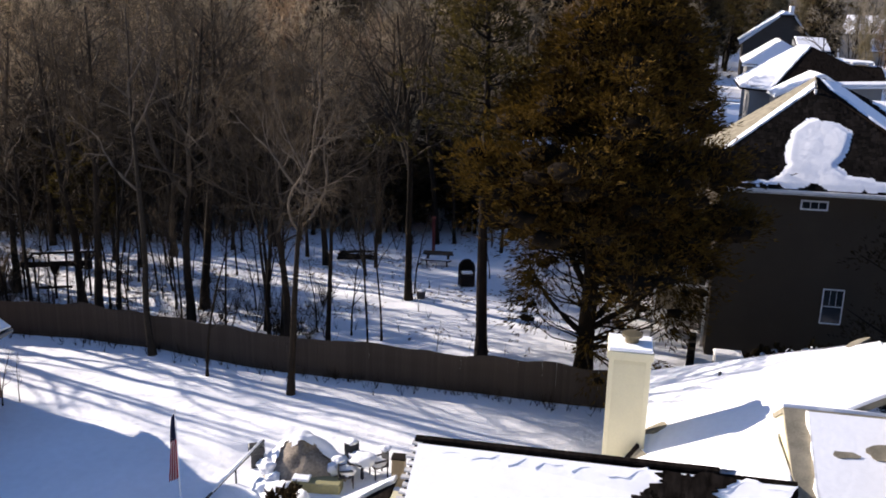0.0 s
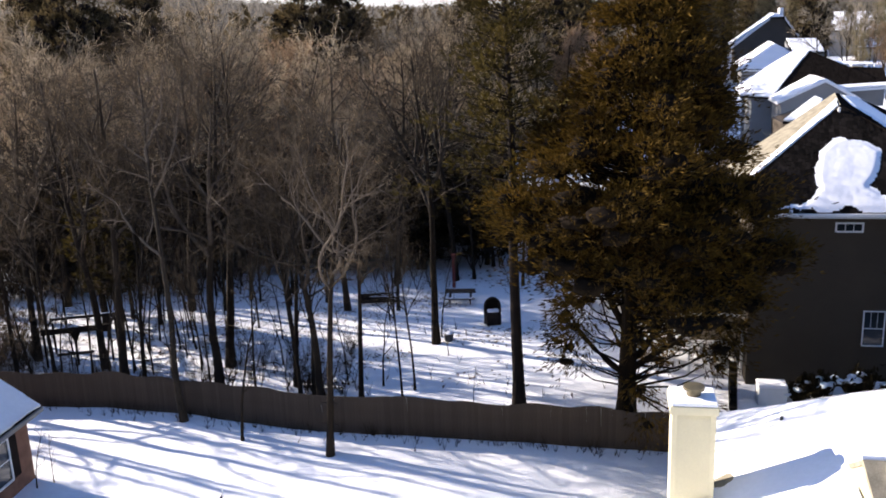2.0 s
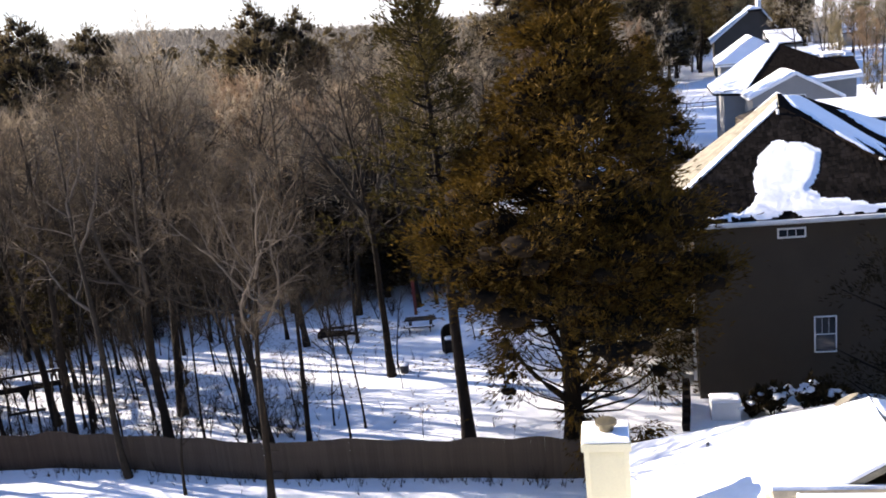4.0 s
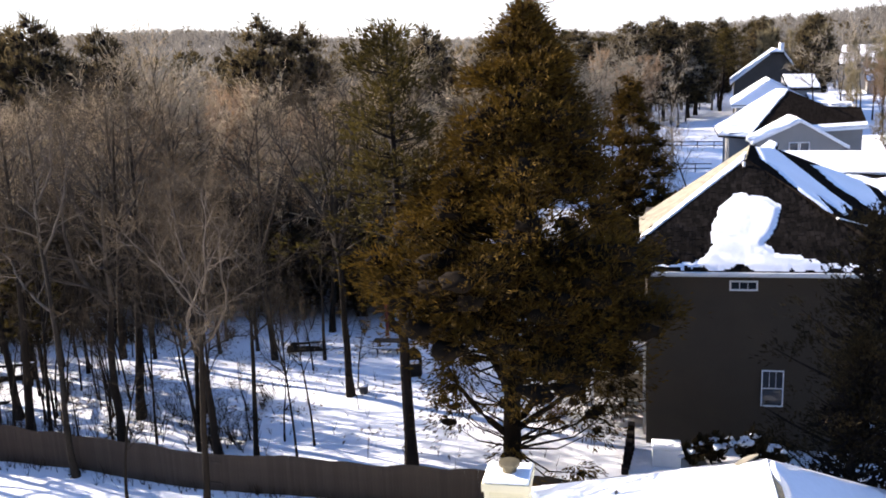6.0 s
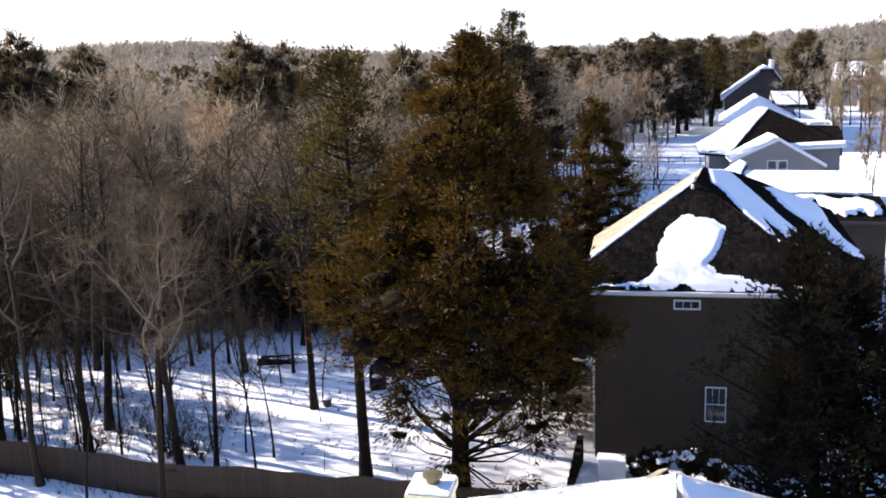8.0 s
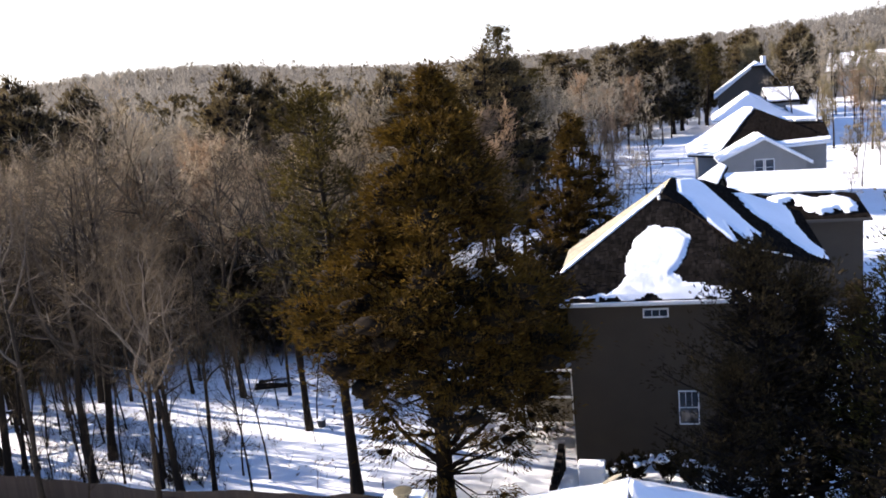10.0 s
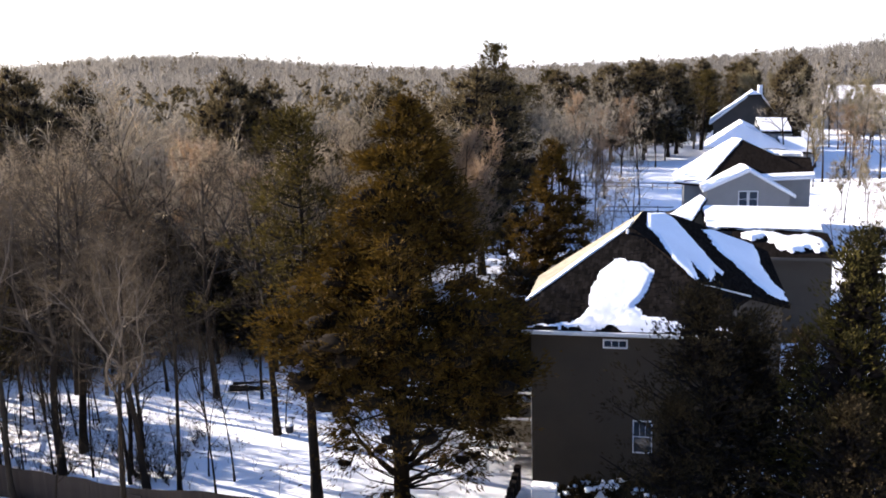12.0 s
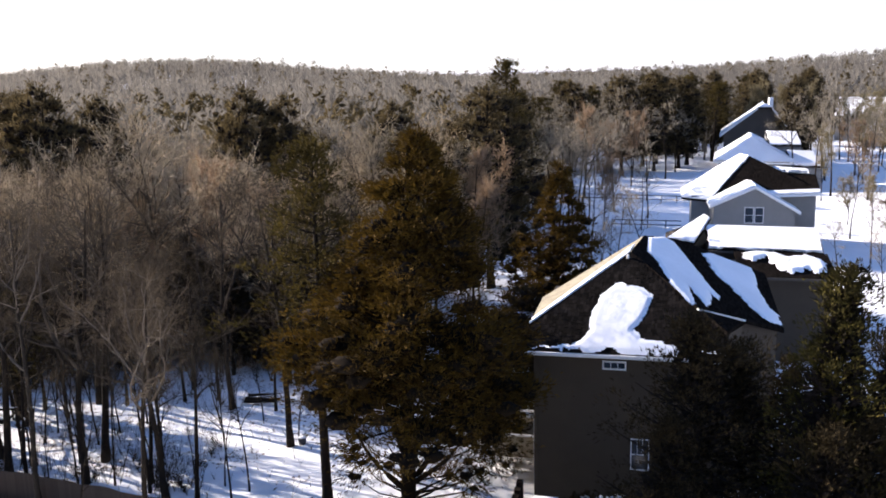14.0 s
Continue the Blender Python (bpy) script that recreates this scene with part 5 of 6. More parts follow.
for x, y, k in ((-43.5, 77, 1.0), (-46.5, 83, 1.0), (-40.5, 74, 0.9), (-49.5, 89, 1.0), (-39.5, 70, 0.8)):
    copy_thing(under, Matrix.Translation((x, y, ground_z(x, y))) @ Matrix.Rotation(x, 4, 'Z') @ Matrix.Diagonal((k, k, k, 1)))
for x, y, k in ((10.6, 44.5, 0.85), (11.4, 49.0, 1.0), (12.9, 54.5, 1.0), (9.2, 52.0, 0.8)):
    tagged(copy_thing(under, Matrix.Translation((x, y, ground_z(x, y))) @ Matrix.Rotation(x * 2, 4, 'Z') @ Matrix.Diagonal((k, k, k, 1))), "dark young cedar behind the large cedar")
# vine-clad stems with yellow-green leaves at the corner of the wood
vine = tree_thing("vine_clad_tree", plume_tree(random.Random(23), 9.0, 0.14, ((2.2, 0.9), (5.0, 1.5), (7.5, 1.2), (9.0, 0.2)), 60, 26, 0.26, (-0.05, 0), 0.0, (), (0.35, 0.7), 0.5), BARK, PINE, "slender tree clad in yellow-green vine leaves", "tree", "vine-clad trees", crown="foliage")
vine.matrix_basis = Matrix.Translation((-19.4, 49.6, 0))
copy_thing(vine, Matrix.Translation((-21.6, 53.0, 0)) @ Matrix.Rotation(2.0, 4, 'Z') @ Matrix.Diagonal((0.9, 0.9, 0.85, 1)))
# rusty-leaved trees and scattered street trees
tan = tree_thing("rusty_tree", bare_tree(random.Random(41), 15.5, 0.2, first=0.25, limbs=14, reach=0.26, fork=2, twigs=9, whips=3, twig_r=0.04), BARK, TAN_TWIG, "tan tree keeping its dry leaves", group="tan dry-leaved trees")
tan.matrix_basis = Matrix.Translation((8.9, 74, 0)) @ Matrix.Diagonal((0.72, 0.72, 1.02, 1))
for x, y, k in ((25.5, 118, 0.65), (-11, 66, 1.0), (36, 165, 0.9), (26, 150, 1.0), (-3, 74, 0.9), (-19, 70, 0.9), (71, 150, 0.8)):
    copy_thing(tan, Matrix.Translation((x, y, ground_z(x, y))) @ Matrix.Rotation(x, 4, 'Z') @ Matrix.Diagonal((k, k, k, 1)))
for i, (x, y, k) in enumerate(((29, 135, 0.95), (44, 175, 1.05), (13, 90, 1.0), (16, 102, 1.0), (19, 112, 1.0), (23, 128, 1.1), (20, 140, 1.1), (30, 160, 1.1), (33, 172, 1.2), (22, 172, 1.2), (17.5, 122, 1.0), (38, 178, 1.2), (70, 143, 1.0), (24, 196, 1.0), (29, 200, 1.0), (37, 203, 1.0), (40, 210, 1.0), (50, 208, 1.0), (57, 212, 1.0), (22, 188, 0.9), (16, 140, 1.0), (14, 118, 1.0), (17, 128, 1.0), (19, 165, 1.0), (13, 110, 0.95), (22, 100, 0.7), (24.5, 96, 0.6), (27, 92, 0.7), (30.5, 118, 0.6), (33, 128, 0.8), (40, 172, 0.9), (48, 186, 1.0), (64, 150, 1.0), (52, 96, 0.55), (55, 110, 0.7), (72, 168, 1.0), (80, 175, 1.0), (88, 200, 1.0), (46, 78, 0.5), (49, 70, 0.5), (52, 82, 0.6), (57, 98, 0.8), (61, 112, 1.0), (66, 122, 1.1), (70, 132, 1.15), (63, 158, 1.15), (66, 148, 1.2), (76, 150, 1.2), (84, 164, 1.0), (92, 180, 1.0), (53, 88, 0.5), (47, 92, 0.45), (20, 74, 0.6), (21.5, 79, 0.6), (23, 66, 0.5))):
    copy_thing(slight_kinds[i % 4], Matrix.Translation((x, y, ground_z(x, y))) @ Matrix.Rotation(x, 4, 'Z') @ Matrix.Diagonal((k, k, k, 1)))


for i in range(26):
    y = 96 + 4.2 * i
    x = y * (0.105 + 0.085 * ((i * 7) % 10) / 10) + 1.5
    k = 0.75 + 0.05 * ((i * 3) % 7)
    copy_thing(slight_kinds[i % 4], Matrix.Translation((x, y, ground_z(x, y))) @ Matrix.Rotation(i, 4, 'Z') @ Matrix.Diagonal((k * 1.1, k * 1.1, k, 1)))


# feathery olive-tan trees beyond the street
olive = tree_thing("street_tree", bare_tree(random.Random(43), 14.0, 0.2, first=0.22, limbs=16, reach=0.26, fork=1, twigs=9, whips=4, twig_r=0.034, spread=(0.35, 0.8)), BARK, OLIVE_TWIG, "feathery olive-tan tree beyond the houses", group="street trees")
olive.matrix_basis = Matrix.Translation((79, 168.5, 0)) @ Matrix.Diagonal((0.8, 0.8, 0.97, 1))
for x, y, k, kz in ((77, 204, 1.1, 1.3), (83, 209, 1.1, 1.25), (72, 212, 1.1, 1.3), (88, 205, 1.0, 1.1), (62.6, 142.5, 0.6, 0.85), (86.5, 180, 0.9, 0.95), (58.6, 120.5, 0.45, 0.5), (64, 126, 0.5, 0.45), (66, 121, 0.55, 0.5), (97, 214, 1.1, 1.1), (104, 226, 1.1, 1.1), (92, 192, 0.9, 0.9)):
    copy_thing(olive, Matrix.Translation((x, y, ground_z(x, y))) @ Matrix.Rotation(x, 4, 'Z') @ Matrix.Diagonal((k, k, kz, 1)))
for x, y, k in ((62.5, 112, 0.5), (64.5, 109, 0.55), (59, 106, 0.45), (66.5, 113.5, 0.55), (61, 101, 0.5), (57.5, 98, 0.4), (63, 97, 0.5), (59.5, 92, 0.45), (66, 104, 0.55), (61.5, 88, 0.45), (56.5, 86, 0.35), (65, 93, 0.5)):
    copy_thing(tan, Matrix.Translation((x, y, ground_z(x, y))) @ Matrix.Rotation(x * 2, 4, 'Z') @ Matrix.Diagonal((k * 1.3, k * 1.3, k, 1)))


def far_woods():
    """Thousands of far trees as one mass of stems, twigs and evergreen tufts."""
    rng = random.Random(9)
    v, f, dv, df = [], [], [], []
    count = 0
    while count < 14500:
        y = 112 + 860 * rng.random() ** 1.5
        x = rng.uniform(-0.62 * y - 10, 0.62 * y + 30)
        if y < (207 if x < 0.29 * y else 262) and 0.11 * y < x < 0.62 * y + 30:
            continue
        count += 1
        base = Vector((x, y, ground_z(x, y)))
        h = rng.uniform(11, 17)
        w = 0.05 + y * 0.00062
        if rng.random() < (0.09 if y < 300 else 0.025):
            r = rng.uniform(2.0, 3.6)
            for k in range(34):
                u = rng.random()
                a = rng.uniform(0, math.tau)
                rr = r * (1 - u ** 2.2) * rng.uniform(0.4, 1.05)
                p = base + Vector((rr * math.cos(a), rr * math.sin(a), h * (0.25 + 0.78 * u)))
                spray(dv, df, rng, p, Vector((math.cos(a), math.sin(a), 0.6)).normalized(), 1.5, 0.32)
            continue
        spike(v, f, base, base + Vector((rng.uniform(-1, 1), rng.uniform(-1, 1), h * 0.95)), w * 2.0)
        if y > 330:
            for k in range(46):
                a, out, u = rng.uniform(0, math.tau), 3.6 * math.sqrt(rng.random()), rng.random() ** 0.8
                p = base + Vector((math.cos(a) * out, math.sin(a) * out, h * (0.05 + 0.78 * u) * (1 - 0.02 * out * out)))
                spike(v, f, p, p + Vector((math.cos(a) * 0.8 + rng.uniform(-0.5, 0.5), math.sin(a) * 0.8 + rng.uniform(-0.5, 0.5), rng.uniform(1.2, 2.6))), 0.06 + y * 0.00034)
            continue
        for k in range(48):
            u = rng.random() ** 0.7
            a = rng.uniform(0, math.tau)
            rr = 3.2 * math.sqrt(rng.random()) * math.sin(math.pi * min(0.95, 0.25 + 0.72 * u))
            p = base + Vector((rr * math.cos(a), rr * math.sin(a), h * (0.08 + 0.84 * u)))
            d = Vector((math.cos(a) * 0.6 + rng.uniform(-0.5, 0.5), math.sin(a) * 0.6 + rng.uniform(-0.5, 0.5), 0.8)).normalized()
            spike(v, f, p, p + d * rng.uniform(1.4, 2.8), w * 0.9)
    root = lpart("far_woods", (v, f), FAR_TWIG)
    tagged(root, "distant bare brown woods along the skyline", "woods", kind="stuff")
    ever = lpart("far_evergreens", (dv, df), EVERGREEN)
    tagged(ever, "distant dark evergreens among the bare woods", "woods", kind="stuff")


far_woods()

# ---- underbrush of the wood ----


def underbrush():
    rng = random.Random(12)
    v, f = [], []
    count = 0
    while count < 1300:
        y = 56 + 45 * rng.random() ** 1.4
        x = rng.uniform(-0.64 * y, 0.09 * y)
        if y < 60 and x > -14 and rng.random() < 0.93:
            continue
        if x > 2 + 0.03 * y and y < 95:
            continue
        count += 1
        base = Vector((x, y, ground_z(x, y)))
        h = rng.uniform(2.0, 7.5) if y > 57 else rng.uniform(1.0, 3.0)
        for k in range(5):
            a = rng.uniform(0, math.tau)
            tip = base + Vector((math.cos(a) * h * 0.3, math.sin(a) * h * 0.3, h * rng.uniform(0.7, 1)))
            spike(v, f, base, tip, 0.03)
            for q in range(15):
                p = base.lerp(tip, rng.uniform(0.15, 1))
                d = Vector((rng.uniform(-1, 1), rng.uniform(-1, 1), rng.uniform(0, 1))).normalized()
                spike(v, f, p, p + d * rng.uniform(0.4, 1.3), 0.02)
    for n in range(190):
        x, y = rng.uniform(-26, -5.2), 40.9 + 7.0 * rng.random() ** 1.7
        y += max(0.0, -14 - x) * 0.18
        if -22.3 < x < -17.8 and 44.5 < y < 48:
            continue
        base = Vector((x, y, ground_z(x, y)))
        h = rng.uniform(0.7, 2.6)
        for k in range(5):
            a = rng.uniform(0, math.tau)
            tip = base + Vector((math.cos(a) * h * 0.3, math.sin(a) * h * 0.3, h * rng.uniform(0.6, 1)))
            spike(v, f, base, tip, 0.016)
            for q in range(9):
                p = base.lerp(tip, rng.uniform(0.2, 1))
                d = Vector((rng.uniform(-1, 1), rng.uniform(-1, 1), rng.uniform(-0.2, 1))).normalized()
                spike(v, f, p, p + d * rng.uniform(0.2, 0.6), 0.009)
    for n in range(130):
        x, y = rng.uniform(-38, -23.5), rng.uniform(41.2, 54)
        if n % 3 == 0:
            x, y = rng.uniform(-24, -20), rng.uniform(40.8, 43.5)
        if n % 4 == 0:
            x, y = -6.9 + rng.gauss(0, 1.0), 40.6 + rng.gauss(0, 0.6)
        base = Vector((x, y, ground_z(x, y)))
        h = rng.uniform(0.5, 2.2 if x > -24 else 3.6)
        for k in range(4):
            a = rng.uniform(0, math.tau)
            tip = base + Vector((math.cos(a) * h * 0.4, math.sin(a) * h * 0.4, h * rng.uniform(0.6, 1)))
            spike(v, f, base, tip, 0.022)
            for q in range(7):
                p = base.lerp(tip, rng.uniform(0.15, 1))
                d = Vector((rng.uniform(-1, 1), rng.uniform(-1, 1), rng.uniform(0, 1))).normalized()
                spike(v, f, p, p + d * rng.uniform(0.2, 0.7), 0.014)
    tagged(lpart("underbrush", (v, f), BRUSH), "tangled leafless underbrush on the wood floor", "underbrush", kind="stuff")


underbrush()


def leaf_litter():
    """Fallen leaves and bits of twig lying on the snow of the wood."""
    rng = random.Random(15)
    v, f = [], []
    while len(f) < 6500:
        x, y = rng.uniform(-42, 4), rng.uniform(40.5, 62)
        drift = noise.noise(Vector((x * 0.22, y * 0.35, 9)))
        if rng.random() > 0.35 + 1.1 * drift - 0.03 * max(0.0, x + 12):
            continue
        p = Vector((x, y, ground_z(x, y) + rng.uniform(0.015, 0.05)))
        a = rng.uniform(0, math.tau)
        d = Vector((math.cos(a), math.sin(a), rng.uniform(-0.15, 0.15)))
        side = Vector((-d.y, d.x, rng.uniform(-0.3, 0.3)))
        ln, w = rng.uniform(0.07, 0.17), rng.uniform(0.025, 0.06)
        i = len(v)
        v += [tuple(p - d * ln), tuple(p + side * w), tuple(p + d * ln), tuple(p - side * w)]
        f.append((i, i + 1, i + 2, i + 3))
    tagged(lpart("leaf_litter", (v, f), LITTER), "brown fallen leaves scattered over snow in the wood", "leaf litter", kind="stuff")


leaf_litter()


def weeds():
    """Dry stalks along the foot of the fence and out of the snow."""
    rng = random.Random(13)
    v, f = [], []
    for n in range(480):
        s = rng.uniform(0, fence_len - 3)
        x, y, a = fence_point(s)
        off = -abs(rng.gauss(0.25, 0.35)) if rng.random() < 0.6 else rng.uniform(0.4, 14)
        x, y = x - math.sin(a) * off, y + math.cos(a) * off
        base = Vector((x, y, ground_z(x, y)))
        for k in range(rng.randint(2, 6)):
            tip = base + Vector((rng.uniform(-0.25, 0.25), rng.uniform(-0.25, 0.25), rng.uniform(0.15, 0.75)))
            spike(v, f, base, tip, 0.012)
    tagged(lpart("dry_weeds", (v, f), BRUSH), "dry brown weed stalks poking through snow", "weeds", kind="stuff")


weeds()


def thicket():
    """Tangled pale stems at the corner of the wood."""
    rng = random.Random(14)
    v, f = [], []
    for n in range(230):
        x, y = rng.uniform(-36, -22.8), rng.uniform(41.0, 48.5)
        base = Vector((x, y, ground_z(x, y)))
        h = rng.uniform(1.4, 4.6)
        for k in range(4):
            a = rng.uniform(0, math.tau)
            tip = base + Vector((math.cos(a) * h * 0.45, math.sin(a) * h * 0.45, h * rng.uniform(0.6, 1)))
            spike(v, f, base, tip, 0.03)
            for q in range(11):
                p = base.lerp(tip, rng.uniform(0.2, 1))
                d = Vector((rng.uniform(-1, 1), rng.uniform(-1, 1), rng.uniform(-0.2, 1))).normalized()
                spike(v, f, p, p + d * rng.uniform(0.3, 1.1), 0.016)
    tagged(lpart("thicket", (v, f), SHADE_DARK_TWIG), "tangled brown thicket at the wood corner", "thicket", kind="stuff")


thicket()

# ---- things in the wood ----


def at(x, y, turn=0.0, z=None):
    return Matrix.Translation((x, y, ground_z(x, y) if z is None else z)) @ Matrix.Rotation(radians(turn), 4, 'Z')


def put(ob, m):
    ob.matrix_world = m
    return ob


def platform():
    m = at(-20.2, 46.3, 12)
    t = empty("tree_platform", m, "dark open wooden platform frame on posts among the trunks", "platform")
    put(part("front_beam", boxes((-1.75, 1.7, -1.06, -0.96, 1.78, 2.06)), DARK_BARK, t), m)
    put(part("back_beam", boxes((-1.7, 1.7, 0.96, 1.04, 1.9, 2.04)), DARK_BARK, t), m)
    for x in (-1.62, 1.62):
        put(part("side_beam", boxes((x - 0.04, x + 0.04, -0.955, 0.955, 1.88, 2.02)), DARK_BARK, t), m)
    put(part("beam_snow", boxes((-1.6, 1.6, 0.97, 1.03, 2.042, 2.07)), SNOW, t), m)
    for x, y in ((-1.66, -1.0), (1.6, -1.0), (-1.6, 1.0), (1.6, 1.0)):
        put(part("post", boxes((x - 0.05, x + 0.05, y - 0.05, y + 0.05, -0.2, 1.78)), DARK_BARK, t), m)
    put(part("middle_post", boxes((-0.2, -0.08, -1.04, -0.96, -0.2, 1.78)), DARK_BARK, t), m)
    put(part("gusset", plate([(-0.36, -1.0, 1.78), (0.14, -1.0, 1.78), (-0.04, -1.0, 1.4), (-0.24, -1.0, 1.4)], 0.05), DARK_BARK, t), m)
    put(part("cross_board", boxes((-1.1, 0.7, -1.2, -0.9, 0.62, 0.68)), DARK_BARK, t), m)
    return t


platform()


def arch_shelter():
    """An upright dark hoop-backed seat."""
    m = at(1.72, 49.2, 8)
    t = empty("hooded_chair", m, "dark hoop-backed outdoor chair with snow on its seat", "chair")
    outline = [(-0.42, 0.0)] + [(-0.42 * math.cos(math.pi * i / 12), 1.0 + 0.5 * math.sin(math.pi * i / 12)) for i in range(13)] + [(0.42, 0.0)]
    v, f = [], []
    tube(v, f, [Vector((x, -0.05, z)) for x, z in outline], [0.07] * len(outline), 6)
    put(lpart("hoop", (v, f), BLACK, t, smooth=True), m)
    put(part("back_panel", plate([(x, 0.08, z) for x, z in outline], 0.05), BLACK, t), m)
    put(part("seat", boxes((-0.42, 0.42, -0.5, 0.03, 0.0, 0.72)), BLACK, t, bevel=0.06), m)
    put(part("seat_snow", boxes((-0.32, 0.32, -0.42, 0.0, 0.722, 0.86)), SNOW, t, bevel=0.06), m)


arch_shelter()


def bucket():
    m = at(-0.75, 46.35)
    t = empty("bucket", m, "dark tub standing in snow beside a trunk", "tub")
    v, f = [], []
    tube(v, f, [Vector((0, 0, 0)), Vector((0, 0, 0.05)), Vector((0, 0, 0.42)), Vector((0, 0, 0.44))], [0.2, 0.22, 0.26, 0.28], 14)
    put(lpart("body", (v, f), DARK_METAL, t), m)
    v, f = [], []
    tube(v, f, [Vector((0, 0, 0.44)), Vector((0, 0, 0.5))], [0.24, 0.1], 12)
    put(lpart("snow_fill", (v, f), SNOW, t), m)


bucket()


# a pile of cut trunks and brush
pile = empty("brush_pile", at(-4.8, 53.6), "low dark pile of cut trunks and brush in the snow", "brush pile")
rng_l = random.Random(61)
for i in range(7):
    v, f = [], []
    pts, rad = limb(rng_l, Vector((-1.3 + rng_l.uniform(-0.3, 0.3), rng_l.uniform(-0.6, 0.6), 0.12 + 0.05 * i)), Vector((1, rng_l.uniform(-0.35, 0.35), rng_l.uniform(-0.03, 0.08))), rng_l.uniform(1.8, 2.8), rng_l.uniform(0.08, 0.16), 6, 0.0, 0.05)
    tube(v, f, pts, rad, 6)
    put(lpart("cut_trunk", (v, f), DARK_BARK, pile, smooth=True), at(-4.8, 53.6))
v, f = [], []
for i in range(160):
    p = Vector((rng_l.gauss(0, 0.8), rng_l.gauss(0, 0.4), rng_l.uniform(0.05, 0.5)))
    spike(v, f, p, p + Vector((rng_l.uniform(-1, 1), rng_l.uniform(-1, 1), rng_l.uniform(-0.1, 0.5))) * 0.7, 0.02)
tagged(put(lpart("brushwood", (v, f), BRUSH, pile), at(-4.8, 53.6)), kind="stuff")


def picnic_table():
    m = at(0.0, 53.2, -6)
    t = empty("picnic_table", m, "weathered picnic table with attached benches among the trees", "table")
    for i in range(5):
        put(part("top_board", boxes((-0.9, 0.9, -0.38 + 0.155 * i, -0.24 + 0.155 * i, 0.72, 0.76)), FENCE_WOOD, t), m)
    for y in (-0.72, 0.6):
        put(part("bench_board", boxes((-0.9, 0.9, y, y + 0.24, 0.42, 0.46)), FENCE_WOOD, t), m)
        put(part("bench_snow", boxes((-0.84, 0.8, y + 0.03, y + 0.21, 0.462, 0.5)), SNOW, t, bevel=0.015), m)
    for x in (-0.62, 0.62):
        put(part("cross_rail", boxes((x - 0.03, x + 0.03, -0.72, 0.84, 0.34, 0.415)), FENCE_WOOD, t), m)
        for y0, y1 in ((-0.55, -0.2), (0.6, 0.25)):
            put(part("leg", plate([(x - 0.035, y0, 0.0), (x + 0.035, y0, 0.0), (x + 0.035, y1, 0.7), (x - 0.035, y1, 0.7)], 0.09, 0.02), FENCE_WOOD, t), m)


picnic_table()
post = empty("red_post", at(-0.35, 56.2), "faded red wooden post under the trees", "post")
put(part("shaft", boxes((-0.1, 0.1, -0.1, 0.1, -0.2, 2.1)), RED_WOOD, post, bevel=0.02), at(-0.35, 56.2))
put(part("cap", boxes((-0.14, 0.14, -0.14, 0.14, 2.102, 2.2)), RED_WOOD, post, bevel=0.02), at(-0.35, 56.2))

# ---- lawn ----


def flag():
    m = at(-7.75, 25.75)
    t = empty("flag_on_pole", m, "striped flag hanging slack from a thin lawn pole", "flag")
    v, f = [], []
    tube(v, f, [Vector((0, 0, -0.2)), Vector((0, 0, 3.2)), Vector((0, 0, 3.25))], [0.022, 0.018, 0.03], 8)
    put(lpart("pole", (v, f), WHITE, t), m)

    def cloth(x0, x1, z0, z1, u0, u1):
        vv, ff = [], []
        for i in range(7):
            for j in range(7):
                u, w = i / 6, j / 6
                x = x0 + (x1 - x0) * u
                z = z0 + (z1 - z0) * w
                fold = 0.09 * math.sin(u * 7 + (u0 + (u1 - u0) * w) * 5) * (0.3 + u)
                vv.append((-0.02 - x * (0.3 + 0.7 * (3.1 - z) / 2.4), fold, z - 0.4 * x))
        for i in range(6):
            for j in range(6):
                a = i * 7 + j
                ff.append((a, a + 7, a + 8, a + 1))
        return vv, ff
    put(lpart("canton", cloth(0.0, 0.315, 2.2, 3.1, 0.6, 1), NAVY, t, smooth=True), m)
    for k in range(7):
        x0 = 0.045 * k
        put(lpart("stripe", cloth(x0, x0 + 0.045, 0.8, 2.2, 0, 0.6), RED if k % 2 == 0 else CLOTH, t, smooth=True), m)


flag()


def lump(verts, faces, rng, centre, r, flat=0.7):
    """A rough stone or snow lump."""
    bm = bmesh.new()
    bmesh.ops.create_icosphere(bm, subdivisions=3, radius=1.0)
    off = Vector((rng.uniform(0, 50), rng.uniform(0, 50), 0))
    base = len(verts)
    for w in bm.verts:
        k = 1 + 0.4 * noise.noise(w.co * 1.3 + off) + 0.28 * noise.noise(w.co * 3.2 + off)
        verts.append(tuple(Vector(centre) + Vector((w.co.x * r * k, w.co.y * r * k, w.co.z * r * k * flat))))
    for face in bm.faces:
        faces.append(tuple(base + w.index for w in face.verts))
    bm.free()


